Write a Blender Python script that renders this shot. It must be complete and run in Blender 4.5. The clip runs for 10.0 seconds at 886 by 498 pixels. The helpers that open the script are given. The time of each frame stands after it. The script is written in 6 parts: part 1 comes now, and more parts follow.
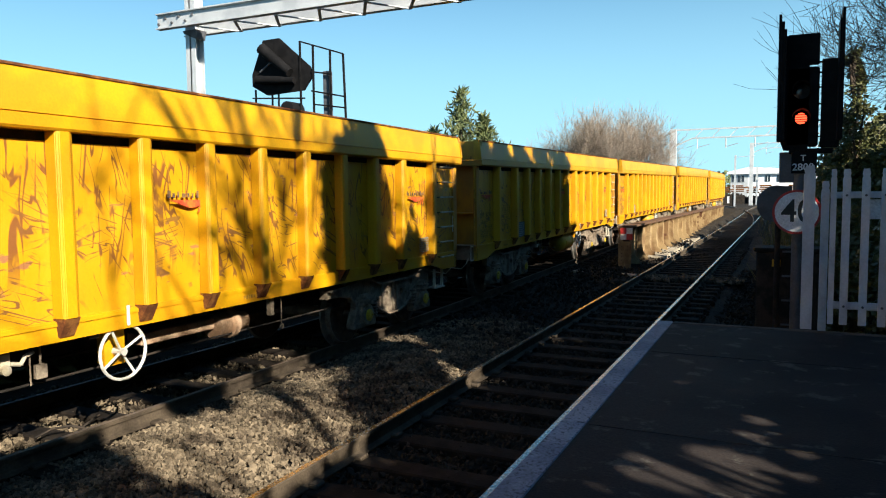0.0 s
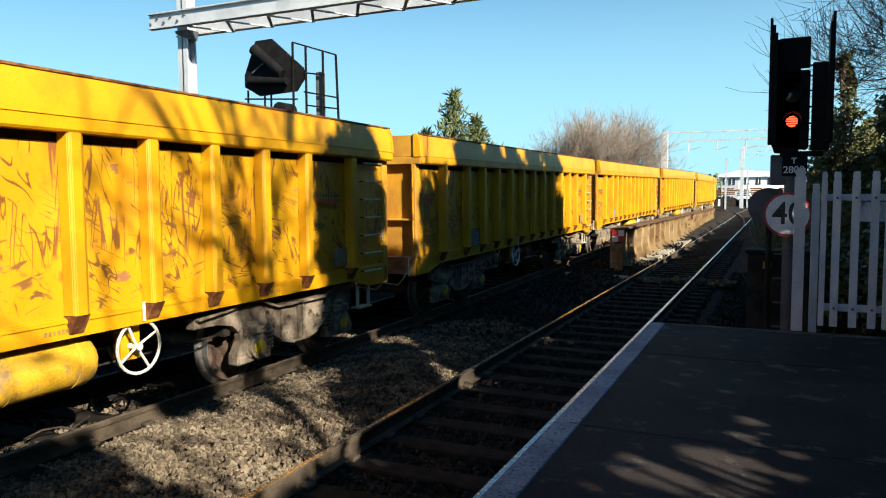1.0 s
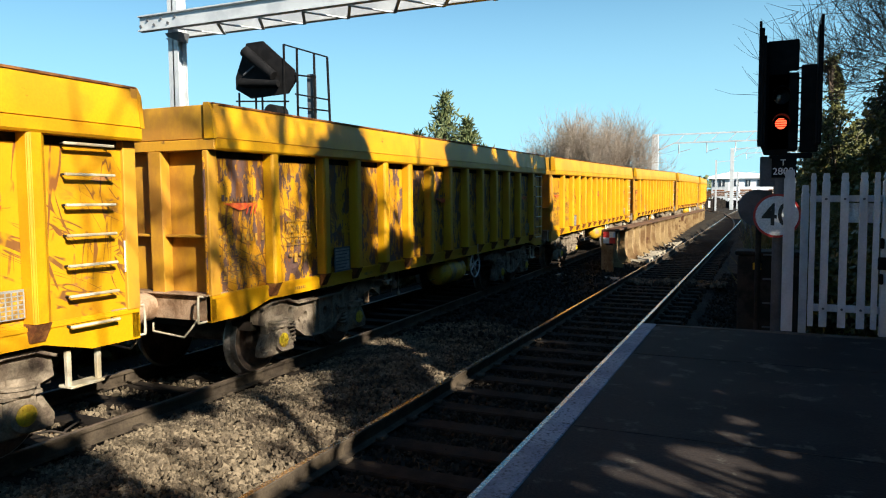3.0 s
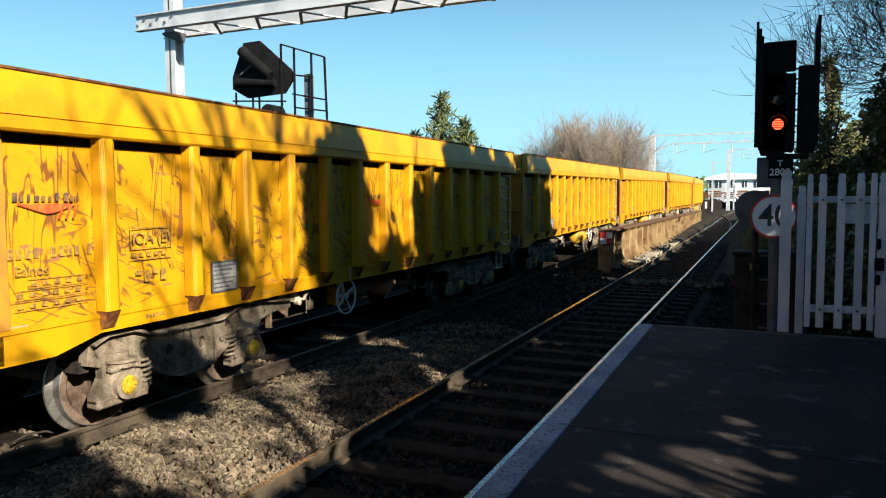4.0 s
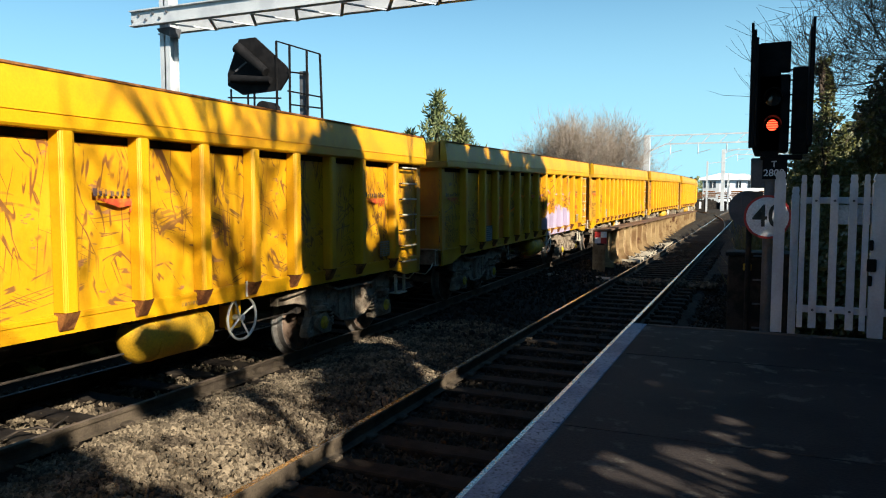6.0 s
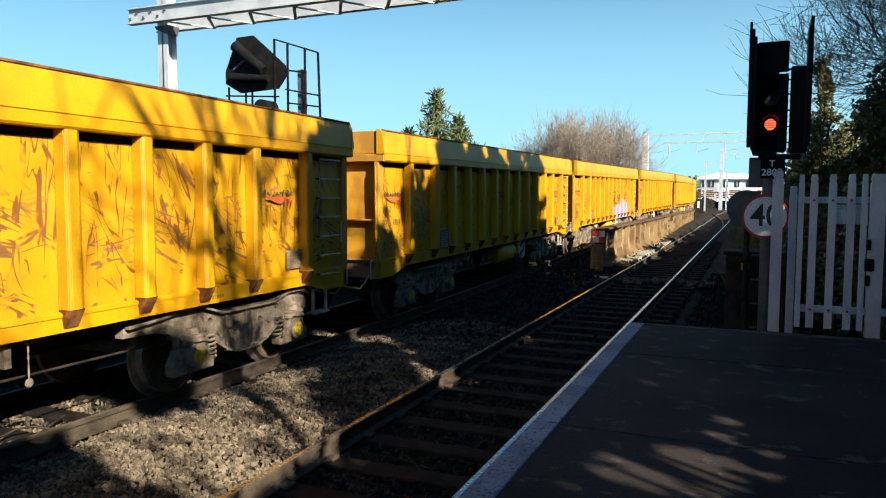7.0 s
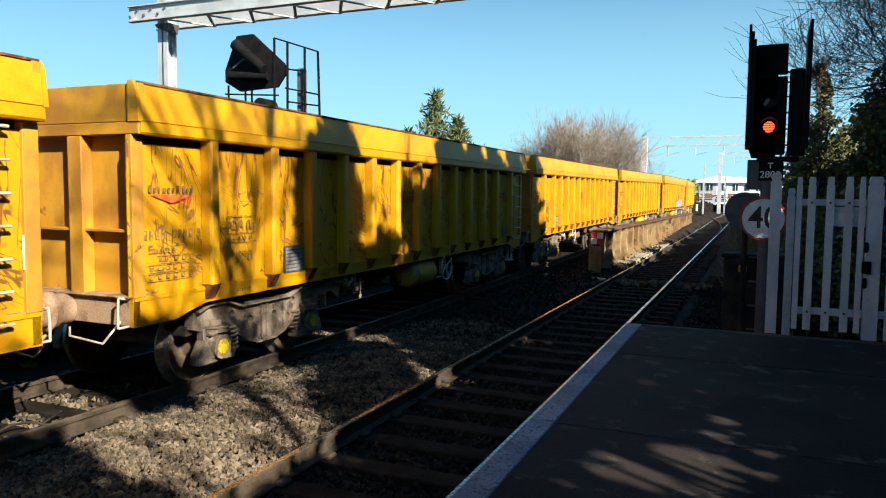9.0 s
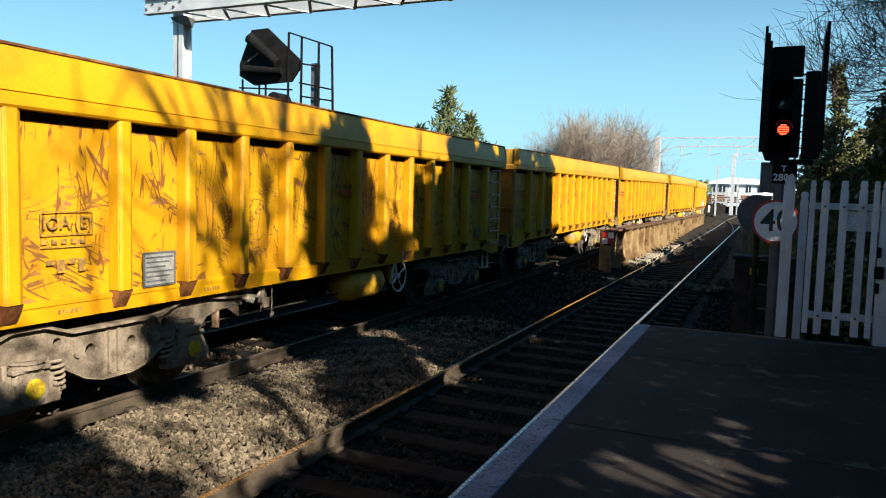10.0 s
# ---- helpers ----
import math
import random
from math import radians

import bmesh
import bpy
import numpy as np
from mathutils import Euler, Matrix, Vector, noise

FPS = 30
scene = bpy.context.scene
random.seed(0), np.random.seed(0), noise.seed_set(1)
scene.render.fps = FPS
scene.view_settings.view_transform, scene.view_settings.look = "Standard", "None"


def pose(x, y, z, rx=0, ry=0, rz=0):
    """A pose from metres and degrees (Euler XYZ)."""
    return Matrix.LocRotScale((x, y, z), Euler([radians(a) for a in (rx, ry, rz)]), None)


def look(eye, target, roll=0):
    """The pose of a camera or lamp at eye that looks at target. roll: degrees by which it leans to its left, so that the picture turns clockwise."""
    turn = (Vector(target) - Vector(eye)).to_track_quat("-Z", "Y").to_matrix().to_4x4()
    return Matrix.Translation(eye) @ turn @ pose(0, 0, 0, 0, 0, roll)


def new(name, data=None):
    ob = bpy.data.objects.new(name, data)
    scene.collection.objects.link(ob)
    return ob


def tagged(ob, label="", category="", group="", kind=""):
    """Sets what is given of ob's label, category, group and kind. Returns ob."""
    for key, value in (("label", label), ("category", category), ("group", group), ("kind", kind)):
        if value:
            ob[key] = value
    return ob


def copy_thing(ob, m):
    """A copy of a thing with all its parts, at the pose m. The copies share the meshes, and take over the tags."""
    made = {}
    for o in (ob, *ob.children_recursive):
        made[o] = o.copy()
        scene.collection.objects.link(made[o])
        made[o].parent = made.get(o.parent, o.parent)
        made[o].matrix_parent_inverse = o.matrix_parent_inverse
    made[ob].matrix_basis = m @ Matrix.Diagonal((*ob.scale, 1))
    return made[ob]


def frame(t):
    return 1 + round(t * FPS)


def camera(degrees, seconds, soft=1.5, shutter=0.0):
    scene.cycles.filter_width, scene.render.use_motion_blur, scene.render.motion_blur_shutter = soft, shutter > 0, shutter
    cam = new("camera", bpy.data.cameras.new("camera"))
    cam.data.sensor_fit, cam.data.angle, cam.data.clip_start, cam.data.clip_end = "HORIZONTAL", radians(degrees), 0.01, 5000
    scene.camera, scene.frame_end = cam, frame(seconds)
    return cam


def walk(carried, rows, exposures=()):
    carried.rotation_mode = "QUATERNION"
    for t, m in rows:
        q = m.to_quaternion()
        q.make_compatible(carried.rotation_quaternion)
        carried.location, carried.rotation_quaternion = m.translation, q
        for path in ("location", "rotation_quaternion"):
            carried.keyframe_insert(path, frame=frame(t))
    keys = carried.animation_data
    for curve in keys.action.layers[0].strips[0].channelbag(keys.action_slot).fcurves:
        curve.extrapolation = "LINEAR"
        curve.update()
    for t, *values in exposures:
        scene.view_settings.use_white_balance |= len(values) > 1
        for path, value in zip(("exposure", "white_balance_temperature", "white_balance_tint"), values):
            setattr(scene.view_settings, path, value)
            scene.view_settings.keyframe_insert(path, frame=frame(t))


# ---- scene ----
cam = camera(63.2, 10.0, soft=1.1)
PATH = [
    (0, (1.862, -0.402, 2.124), (1.009, 1.401, 1.975), -0.5),
    (0.5, (1.854, -0.406, 2.118), (1.014, 1.403, 1.972), -0.3),
    (1, (1.855, -0.407, 2.117), (1.022, 1.406, 1.973), -0.3),
    (1.5, (1.861, -0.4, 2.116), (1.036, 1.416, 1.973), -0.4),
    (2, (1.856, -0.417, 2.116), (1.037, 1.402, 1.974), -0.4),
    (2.5, (1.856, -0.422, 2.117), (1.041, 1.399, 1.977), -0.4),
    (4, (1.851, -0.413, 2.112), (1.047, 1.413, 1.975), -0.3),
    (4.5, (1.857, -0.406, 2.113), (1.057, 1.422, 1.975), -0.2),
    (5, (1.858, -0.407, 2.114), (1.06, 1.422, 1.975), -0.1),
    (5.5, (1.852, -0.418, 2.112), (1.058, 1.412, 1.972), 0.0),
    (7, (1.856, -0.398, 2.113), (1.07, 1.435, 1.968), 0.2),
    (7.5, (1.867, -0.41, 2.109), (1.057, 1.413, 1.96), 0.3),
    (8, (1.863, -0.414, 2.103), (1.067, 1.416, 1.957), 0.4),
    (8.5, (1.86, -0.402, 2.093), (1.077, 1.433, 1.95), 0.3),
    (9, (1.859, -0.403, 2.093), (1.077, 1.433, 1.951), 0.7),
    (9.5, (1.86, -0.42, 2.101), (1.059, 1.407, 1.952), 1.2),
    (10, (1.862, -0.418, 2.1), (1.055, 1.406, 1.948), 1.7),
]
walk(cam, [(t, look(eye, target, roll)) for t, eye, target, roll in PATH], exposures=[(0, 1.27, 6750, 10), (10, 1.22, 6750, 10)])

# ---- light ----
SUN_TO = Vector((0.745, -0.433, 0.50)).normalized()
world = bpy.data.worlds.new("sky")
scene.world = world
world.use_nodes = True
wn = world.node_tree.nodes
sky = wn.new("ShaderNodeTexSky")
sky.sky_type = "NISHITA"
sky.sun_disc = False
sky.sun_elevation = math.asin(SUN_TO.z)
sky.sun_rotation = math.atan2(SUN_TO.x, SUN_TO.y)
sky.air_density, sky.dust_density, sky.ozone_density = 1.0, 0.2, 3.0
wn["Background"].inputs["Strength"].default_value = 0.046
tint = wn.new("ShaderNodeMix")
tint.data_type, tint.blend_type = "RGBA", "MULTIPLY"
tint.inputs["Factor"].default_value = 1.0
tint.inputs[7].default_value = (0.52, 1.02, 1.22, 1)
world.node_tree.links.new(sky.outputs["Color"], tint.inputs[6])
world.node_tree.links.new(tint.outputs[2], wn["Background"].inputs["Color"])
sun = new("sun", bpy.data.lights.new("sun", "SUN"))
sun.data.energy, sun.data.angle, sun.data.color = 5.0, radians(0.55), (1.0, 0.94, 0.82)
sun.matrix_basis = look(SUN_TO * 60, (0, 0, 0))


# ---- materials ----
def surf(name, c1, c2=None, scale=(3, 3, 3), thr=(0.42, 0.62), rough=0.7, metal=0.0, bump=0.25, fine=45.0,
         vary=0.25, third=None, third_thr=(0.6, 0.66), third_scale=(2, 2, 2), dist=0.02, world_space=False, spread=1.0, dent=None, zcut=None, lines=None):
    """A weathered surface: two colours by a broad noise, fine grain, and a third colour in patches."""
    m = bpy.data.materials.new(name)
    m.use_nodes = True
    n, k = m.node_tree.nodes, m.node_tree.links
    p = n["Principled BSDF"]
    p.inputs["Roughness"].default_value, p.inputs["Metallic"].default_value = rough, metal
    if rough > 0.7:
        p.inputs["Specular IOR Level"].default_value = 0.12
    if world_space:
        src = n.new("ShaderNodeNewGeometry").outputs["Position"]
    else:
        src = n.new("ShaderNodeTexCoord").outputs["Object"]
    info = n.new("ShaderNodeObjectInfo")
    shift = n.new("ShaderNodeVectorMath")
    shift.operation = "MULTIPLY_ADD"
    k.new(info.outputs["Random"], shift.inputs[0])
    shift.inputs[1].default_value = (37.0 * spread, 23.0 * spread, 51.0 * spread)
    k.new(src, shift.inputs[2])

    def noise_at(sc, detail, rough_=0.6, tilt=0.0, bend=0.0):
        mp = n.new("ShaderNodeVectorMath")
        mp.operation = "MULTIPLY"
        mp.inputs[1].default_value = sc
        if tilt:
            turn = n.new("ShaderNodeVectorRotate")
            turn.rotation_type = "X_AXIS"
            turn.inputs["Angle"].default_value = tilt
            k.new(shift.outputs[0], turn.inputs["Vector"])
            k.new(turn.outputs[0], mp.inputs[0])
        else:
            k.new(shift.outputs[0], mp.inputs[0])
        t = n.new("ShaderNodeTexNoise")
        t.inputs["Scale"].default_value = 1.0
        t.inputs["Detail"].default_value = detail
        t.inputs["Roughness"].default_value = rough_
        t.inputs["Distortion"].default_value = bend
        k.new(mp.outputs[0], t.inputs["Vector"])
        return t.outputs["Fac"]

    def ramp(fac, lo, hi):
        r = n.new("ShaderNodeMapRange")
        r.inputs["From Min"].default_value, r.inputs["From Max"].default_value = lo, hi
        r.interpolation_type = "SMOOTHSTEP"
        k.new(fac, r.inputs["Value"])
        return r.outputs["Result"]

    def mix(fac, a, b):
        x = n.new("ShaderNodeMix")
        x.data_type = "RGBA"
        k.new(fac, x.inputs["Factor"])
        for v, i in ((a, 6), (b, 7)):
            if isinstance(v, tuple):
                x.inputs[i].default_value = (*v, 1)
            else:
                k.new(v, x.inputs[i])
        return x.outputs[2]

    col = mix(ramp(noise_at(scale, 5), *thr), c1, c2 or c1)
    if third:
        col = mix(ramp(noise_at(third_scale, 7, 0.65), *third_thr), col, third)
    for sc_, wide, tint, tilt, zlo, zhi, patch in lines or ():
        # thin curving scrapes, in patches, between two heights of the sheet
        ab, sb, inv, mul, mul2 = [n.new("ShaderNodeMath") for _ in range(5)]
        sb.operation, ab.operation, inv.operation, mul.operation, mul2.operation = "SUBTRACT", "ABSOLUTE", "SUBTRACT", "MULTIPLY", "MULTIPLY"
        k.new(noise_at(sc_, 1.6, 0.45, tilt, 0.9), sb.inputs[0])
        sb.inputs[1].default_value = 0.5
        k.new(sb.outputs[0], ab.inputs[0])
        inv.inputs[0].default_value = 1.0
        k.new(ramp(ab.outputs[0], wide * 0.4, wide), inv.inputs[1])
        k.new(inv.outputs[0], mul.inputs[0])
        k.new(ramp(noise_at((2.3, 2.3, 1.9), 3, 0.6, tilt), patch, patch + 0.07), mul.inputs[1])
        high = n.new("ShaderNodeSeparateXYZ")
        k.new(src, high.inputs[0])
        k.new(mul.outputs[0], mul2.inputs[0])
        k.new(ramp(high.outputs["Z"], zlo, zhi), mul2.inputs[1])
        col = mix(mul2.outputs[0], col, tint)
    if zcut:
        # a sprayed colour below a ragged height
        sep, add = n.new("ShaderNodeSeparateXYZ"), n.new("ShaderNodeMath")
        k.new(src, sep.inputs[0])
        add.operation = "MULTIPLY_ADD"
        k.new(noise_at((2.6, 2.6, 0.9), 5), add.inputs[0])
        add.inputs[1].default_value = -zcut[1]
        k.new(sep.outputs["Z"], add.inputs[2])
        col = mix(ramp(add.outputs[0], zcut[0] - zcut[1] / 2 - 0.02, zcut[0] - zcut[1] / 2 + 0.02), zcut[2], col)
    grain = noise_at((fine, fine, fine), 3)
    dark = n.new("ShaderNodeMapRange")
    dark.inputs["From Min"].default_value, dark.inputs["From Max"].default_value = 0.25, 0.75
    dark.inputs["To Min"].default_value, dark.inputs["To Max"].default_value = 1 - vary, 1 + vary
    k.new(grain, dark.inputs["Value"])
    sc = n.new("ShaderNodeVectorMath")
    sc.operation = "SCALE"
    k.new(col, sc.inputs[0])
    k.new(dark.outputs["Result"], sc.inputs["Scale"])
    k.new(sc.outputs[0], p.inputs["Base Color"])
    rr = n.new("ShaderNodeMapRange")
    rr.inputs["To Min"].default_value, rr.inputs["To Max"].default_value = max(rough - 0.12, 0.05), min(rough + 0.15, 1)
    k.new(grain, rr.inputs["Value"])
    k.new(rr.outputs["Result"], p.inputs["Roughness"])
    if bump:
        b = n.new("ShaderNodeBump")
        b.inputs["Strength"].default_value, b.inputs["Distance"].default_value = bump, dist
        k.new(grain, b.inputs["Height"])
        if dent:
            b2 = n.new("ShaderNodeBump")
            b2.inputs["Strength"].default_value, b2.inputs["Distance"].default_value = dent[1], 0.06
            k.new(noise_at(dent[0], 4), b2.inputs["Height"])
            k.new(b2.outputs["Normal"], b.inputs["Normal"])
        k.new(b.outputs["Normal"], p.inputs["Normal"])
    return m


def glow(name, color, strength):
    m = bpy.data.materials.new(name)
    m.use_nodes = True
    p = m.node_tree.nodes["Principled BSDF"]
    p.inputs["Base Color"].default_value = (*color, 1)
    p.inputs["Emission Color"].default_value = (*color, 1)
    p.inputs["Emission Strength"].default_value = strength
    return m


YEL, YEL2, RUST = (0.56, 0.286, 0.003), (0.49, 0.225, 0.004), (0.10, 0.036, 0.015)
SCRAPES = (((5, 7, 0.75), 0.030, (0.19, 0.068, 0.014), 0.08, 1.30, 1.75, 0.44),
           ((5, 5.5, 1.3), 0.022, (0.17, 0.062, 0.014), -0.45, 1.15, 1.35, 0.47),
           ((5, 1.2, 8), 0.028, (0.17, 0.07, 0.018), 0.42, 2.35, 1.9, 0.50),
           ((5, 1.1, 7), 0.026, (0.20, 0.085, 0.02), -0.25, 2.3, 1.8, 0.53))
M = {
    "yellow": surf("yellow_paint", YEL, YEL2, (1.5, 1.5, 1.5), rough=0.45, bump=0.06, vary=0.10, third=RUST, third_thr=(0.70, 0.74), third_scale=(3, 3, 3)),
    "panel": surf("scraped_yellow_panel", (0.53, 0.262, 0.003), (0.46, 0.202, 0.004), (2.2, 2.2, 1.8), thr=(0.48, 0.66), rough=0.5, bump=0.05, vary=0.06,
                  third=(0.30, 0.13, 0.05), third_thr=(0.625, 0.655), third_scale=(3.0, 2.6, 8.0), dent=((4, 4, 2.6), 0.22), lines=SCRAPES),
    "peeled": surf("peeled_yellow_panel", (0.53, 0.258, 0.003), (0.46, 0.20, 0.004), (5, 4, 0.9), rough=0.6, bump=0.2, vary=0.15,
                   third=(0.115, 0.062, 0.05), third_thr=(0.515, 0.53), third_scale=(3, 6.0, 2.6), dent=((4, 4, 2.6), 0.3), lines=SCRAPES),
    "spray_lilac": surf("lilac_sprayed_panel", YEL, YEL2, (2, 2, 2), rough=0.5, bump=0.05, vary=0.08, zcut=(1.62, 1.5, (0.37, 0.31, 0.41)), dent=((4, 4, 2.6), 0.2), lines=SCRAPES),
    "spray_orange": surf("orange_sprayed_panel", (0.52, 0.25, 0.003), (0.48, 0.205, 0.004), (2, 2, 2), rough=0.5, bump=0.05, vary=0.08, zcut=(2.0, 0.5, (0.54, 0.15, 0.007)), dent=((4, 4, 2.6), 0.2), lines=SCRAPES),
    "spray_pale": surf("thinly_sprayed_panel", (0.52, 0.25, 0.004), (0.51, 0.19, 0.01), (1.2, 1.2, 0.8), rough=0.5, bump=0.05, vary=0.08, lines=SCRAPES),
    "pink": surf("pink_spray", (0.46, 0.19, 0.30), (0.50, 0.27, 0.34), (5, 5, 5), rough=0.6, bump=0),
    "lilac": surf("lilac_spray", (0.37, 0.31, 0.41), (0.32, 0.265, 0.35), (3, 3, 3), rough=0.5, bump=0),
    "orange_spray": surf("orange_spray", (0.86, 0.20, 0.012), (0.84, 0.27, 0.012), (5, 5, 5), rough=0.6, bump=0),
    "scrawl": surf("red_spray", (0.70, 0.09, 0.02), (0.75, 0.16, 0.02), (5, 5, 5), rough=0.6, bump=0),
    "endwall": surf("dusty_yellow_end", (0.50, 0.25, 0.015), (0.36, 0.165, 0.02), (2, 2, 1.2), rough=0.65, bump=0.05, vary=0.07, third=RUST, third_thr=(0.64, 0.70)),
    "rusty": surf("rusty_gusset", RUST, (0.24, 0.10, 0.03), (6, 6, 6), rough=0.85, vary=0.3),
    "bogie": surf("dusty_grey_steel", (0.235, 0.19, 0.14), (0.13, 0.10, 0.072), (5, 5, 5), rough=0.85, vary=0.3, bump=0.3, third=(0.07, 0.05, 0.04), third_thr=(0.58, 0.68), third_scale=(4, 4, 4)),
    "black": surf("grimy_black_steel", (0.02, 0.018, 0.016), (0.045, 0.035, 0.028), (4, 4, 4), rough=0.8),
    "wheel": surf("rusty_wheel_disc", (0.16, 0.11, 0.08), (0.09, 0.06, 0.045), (6, 6, 6), rough=0.75, vary=0.2),
    "tread": surf("worn_wheel_tread", (0.42, 0.40, 0.37), (0.3, 0.27, 0.24), (8, 8, 8), rough=0.35, metal=0.8, bump=0),
    "white": surf("white_paint", (0.62, 0.60, 0.55), (0.50, 0.47, 0.40), (4, 4, 4), rough=0.5, vary=0.08, bump=0.05),
    "ladder": surf("pale_rung", (0.52, 0.47, 0.36), (0.34, 0.28, 0.18), (4, 4, 4), rough=0.5, vary=0.1, bump=0),
    "axlecap": surf("yellow_axle_cap", (0.46, 0.33, 0.01), (0.28, 0.18, 0.01), (9, 9, 9), rough=0.6),
    "tank": surf("dirty_yellow_tank", (0.52, 0.29, 0.012), (0.24, 0.155, 0.07), (2, 2, 2), thr=(0.56, 0.66), rough=0.6),
    "dust": surf("brown_dusty_coupler", (0.34, 0.23, 0.15), (0.20, 0.12, 0.07), (4, 4, 4), rough=0.85, vary=0.25),
    "ink": surf("faded_black_marking", (0.20, 0.11, 0.03), (0.46, 0.24, 0.02), (20, 20, 20), rough=0.7, bump=0),
    "navy": surf("faded_navy_marking", (0.07, 0.045, 0.05), (0.20, 0.11, 0.035), (16, 16, 16), rough=0.6, bump=0),
    "red": surf("faded_red_marking", (0.50, 0.06, 0.02), (0.55, 0.14, 0.02), (12, 12, 12), rough=0.6, bump=0),
    "plate": surf("grey_paper_placard", (0.27, 0.27, 0.25), (0.20, 0.20, 0.185), (9, 9, 9), rough=0.7, bump=0),
    "rail": surf("rusty_rail_web", (0.078, 0.060, 0.042), (0.044, 0.034, 0.025), (3, 3, 3), rough=0.85, world_space=True),
    "railtop": surf("worn_rail_head", (0.62, 0.56, 0.48), (0.45, 0.36, 0.26), (1.5, 0.5, 1.5), rough=0.24, metal=0.9, bump=0.02, world_space=True),
    "railtop_dull": surf("dull_rail_head", (0.16, 0.115, 0.08), (0.10, 0.07, 0.05), (1.5, 0.5, 1.5), rough=0.6, metal=0.2, bump=0.02, world_space=True),
    "sleeper": surf("old_timber_sleeper", (0.022, 0.017, 0.013), (0.012, 0.009, 0.007), (4, 4, 4), rough=0.9, world_space=True),
    "ballast": surf("ballast_ground", (0.034, 0.028, 0.021), (0.017, 0.014, 0.011), (1.2, 1.2, 1.2), rough=0.95, bump=0.8, fine=24, vary=0.4, dist=0.04, world_space=True),
    "asphalt": surf("worn_platform_asphalt", (0.035, 0.0285, 0.026), (0.022, 0.018, 0.0165), (0.8, 0.8, 0.8), rough=0.80, bump=0.5, fine=55, vary=0.45, dist=0.008, third=(0.075, 0.068, 0.06), third_thr=(0.575, 0.66), third_scale=(4.5, 4.5, 4.5), world_space=True),
    "edge": surf("chipped_white_edge", (0.33, 0.34, 0.38), (0.22, 0.23, 0.27), (2, 2, 2), rough=0.75, bump=0.4, fine=60, vary=0.35, dist=0.006, third=(0.10, 0.10, 0.11), third_thr=(0.55, 0.60), third_scale=(38, 38, 38), world_space=True),
    "brickwall": surf("grimy_platform_wall", (0.12, 0.09, 0.07), (0.07, 0.06, 0.05), (3, 3, 3), rough=0.9, world_space=True),
    "galv": surf("galvanised_steel", (0.52, 0.54, 0.55), (0.42, 0.44, 0.46), (1.5, 1.5, 1.5), rough=0.5, metal=0.25, vary=0.08, bump=0.04),
    "fence": surf("whitewashed_fence", (0.62, 0.63, 0.65), (0.50, 0.51, 0.53), (5, 5, 2), rough=0.55, vary=0.1, bump=0.06, third=(0.25, 0.2, 0.15), third_thr=(0.70, 0.76), third_scale=(6, 6, 6)),
    "sigblack": surf("matt_black_signal", (0.006, 0.006, 0.0065), (0.011, 0.0105, 0.011), (6, 6, 6), rough=0.75, vary=0.15, bump=0.05),
    "grey": surf("grey_painted_steel", (0.085, 0.09, 0.10), (0.06, 0.065, 0.07), (4, 4, 4), rough=0.6, bump=0.05),
    "girder": surf("rusty_cream_girder", (0.32, 0.23, 0.12), (0.18, 0.11, 0.055), (1.4, 1.4, 1.4), rough=0.8, bump=0.15, third=(0.10, 0.045, 0.025), third_thr=(0.56, 0.64), third_scale=(1.5, 1.5, 1.5)),
    "girdertop": surf("brown_girder_flange", (0.13, 0.075, 0.045), (0.09, 0.055, 0.04), (1, 1, 1), rough=0.85),
    "concrete": surf("pale_concrete", (0.34, 0.30, 0.23), (0.24, 0.20, 0.145), (1, 1, 1), rough=0.9),
    "bark": surf("grey_brown_bark", (0.085, 0.065, 0.05), (0.05, 0.04, 0.032), (8, 8, 2), rough=0.95),
    "palebark": surf("pale_winter_twigs", (0.33, 0.27, 0.22), (0.22, 0.175, 0.135), (2, 2, 2), rough=0.95, bump=0),
    "ivy": surf("ivy_leaves", (0.06, 0.07, 0.018), (0.12, 0.115, 0.035), (6, 6, 6), rough=0.45, bump=0, vary=0.3),
    "conifer": surf("conifer_needles", (0.06, 0.085, 0.028), (0.135, 0.15, 0.05), (2, 2, 2), rough=0.7, bump=0, vary=0.3),
    "grass": surf("dry_grass", (0.22, 0.18, 0.08), (0.12, 0.12, 0.04), (3, 3, 3), rough=0.9, bump=0),
    "shed": surf("white_cladding", (0.78, 0.80, 0.82), (0.70, 0.72, 0.75), (0.3, 0.3, 0.3), rough=0.5, bump=0),
    "glass": surf("dark_window_glass", (0.03, 0.04, 0.05), None, rough=0.1, bump=0),
    "field": surf("far_ground", (0.12, 0.11, 0.07), (0.08, 0.085, 0.045), (0.05, 0.05, 0.05), rough=0.95, world_space=True, fine=3),
    "redlamp": glow("red_signal_light", (1.0, 0.075, 0.03), 1.8),
    "signwhite": surf("white_sign_face", (0.72, 0.72, 0.72), (0.62, 0.62, 0.62), (4, 4, 4), rough=0.4, bump=0),
    "signred": surf("red_sign_border", (0.42, 0.03, 0.025), None, rough=0.4, bump=0),
    "signblack": surf("black_sign_figure", (0.012, 0.012, 0.012), None, rough=0.4, bump=0),
}


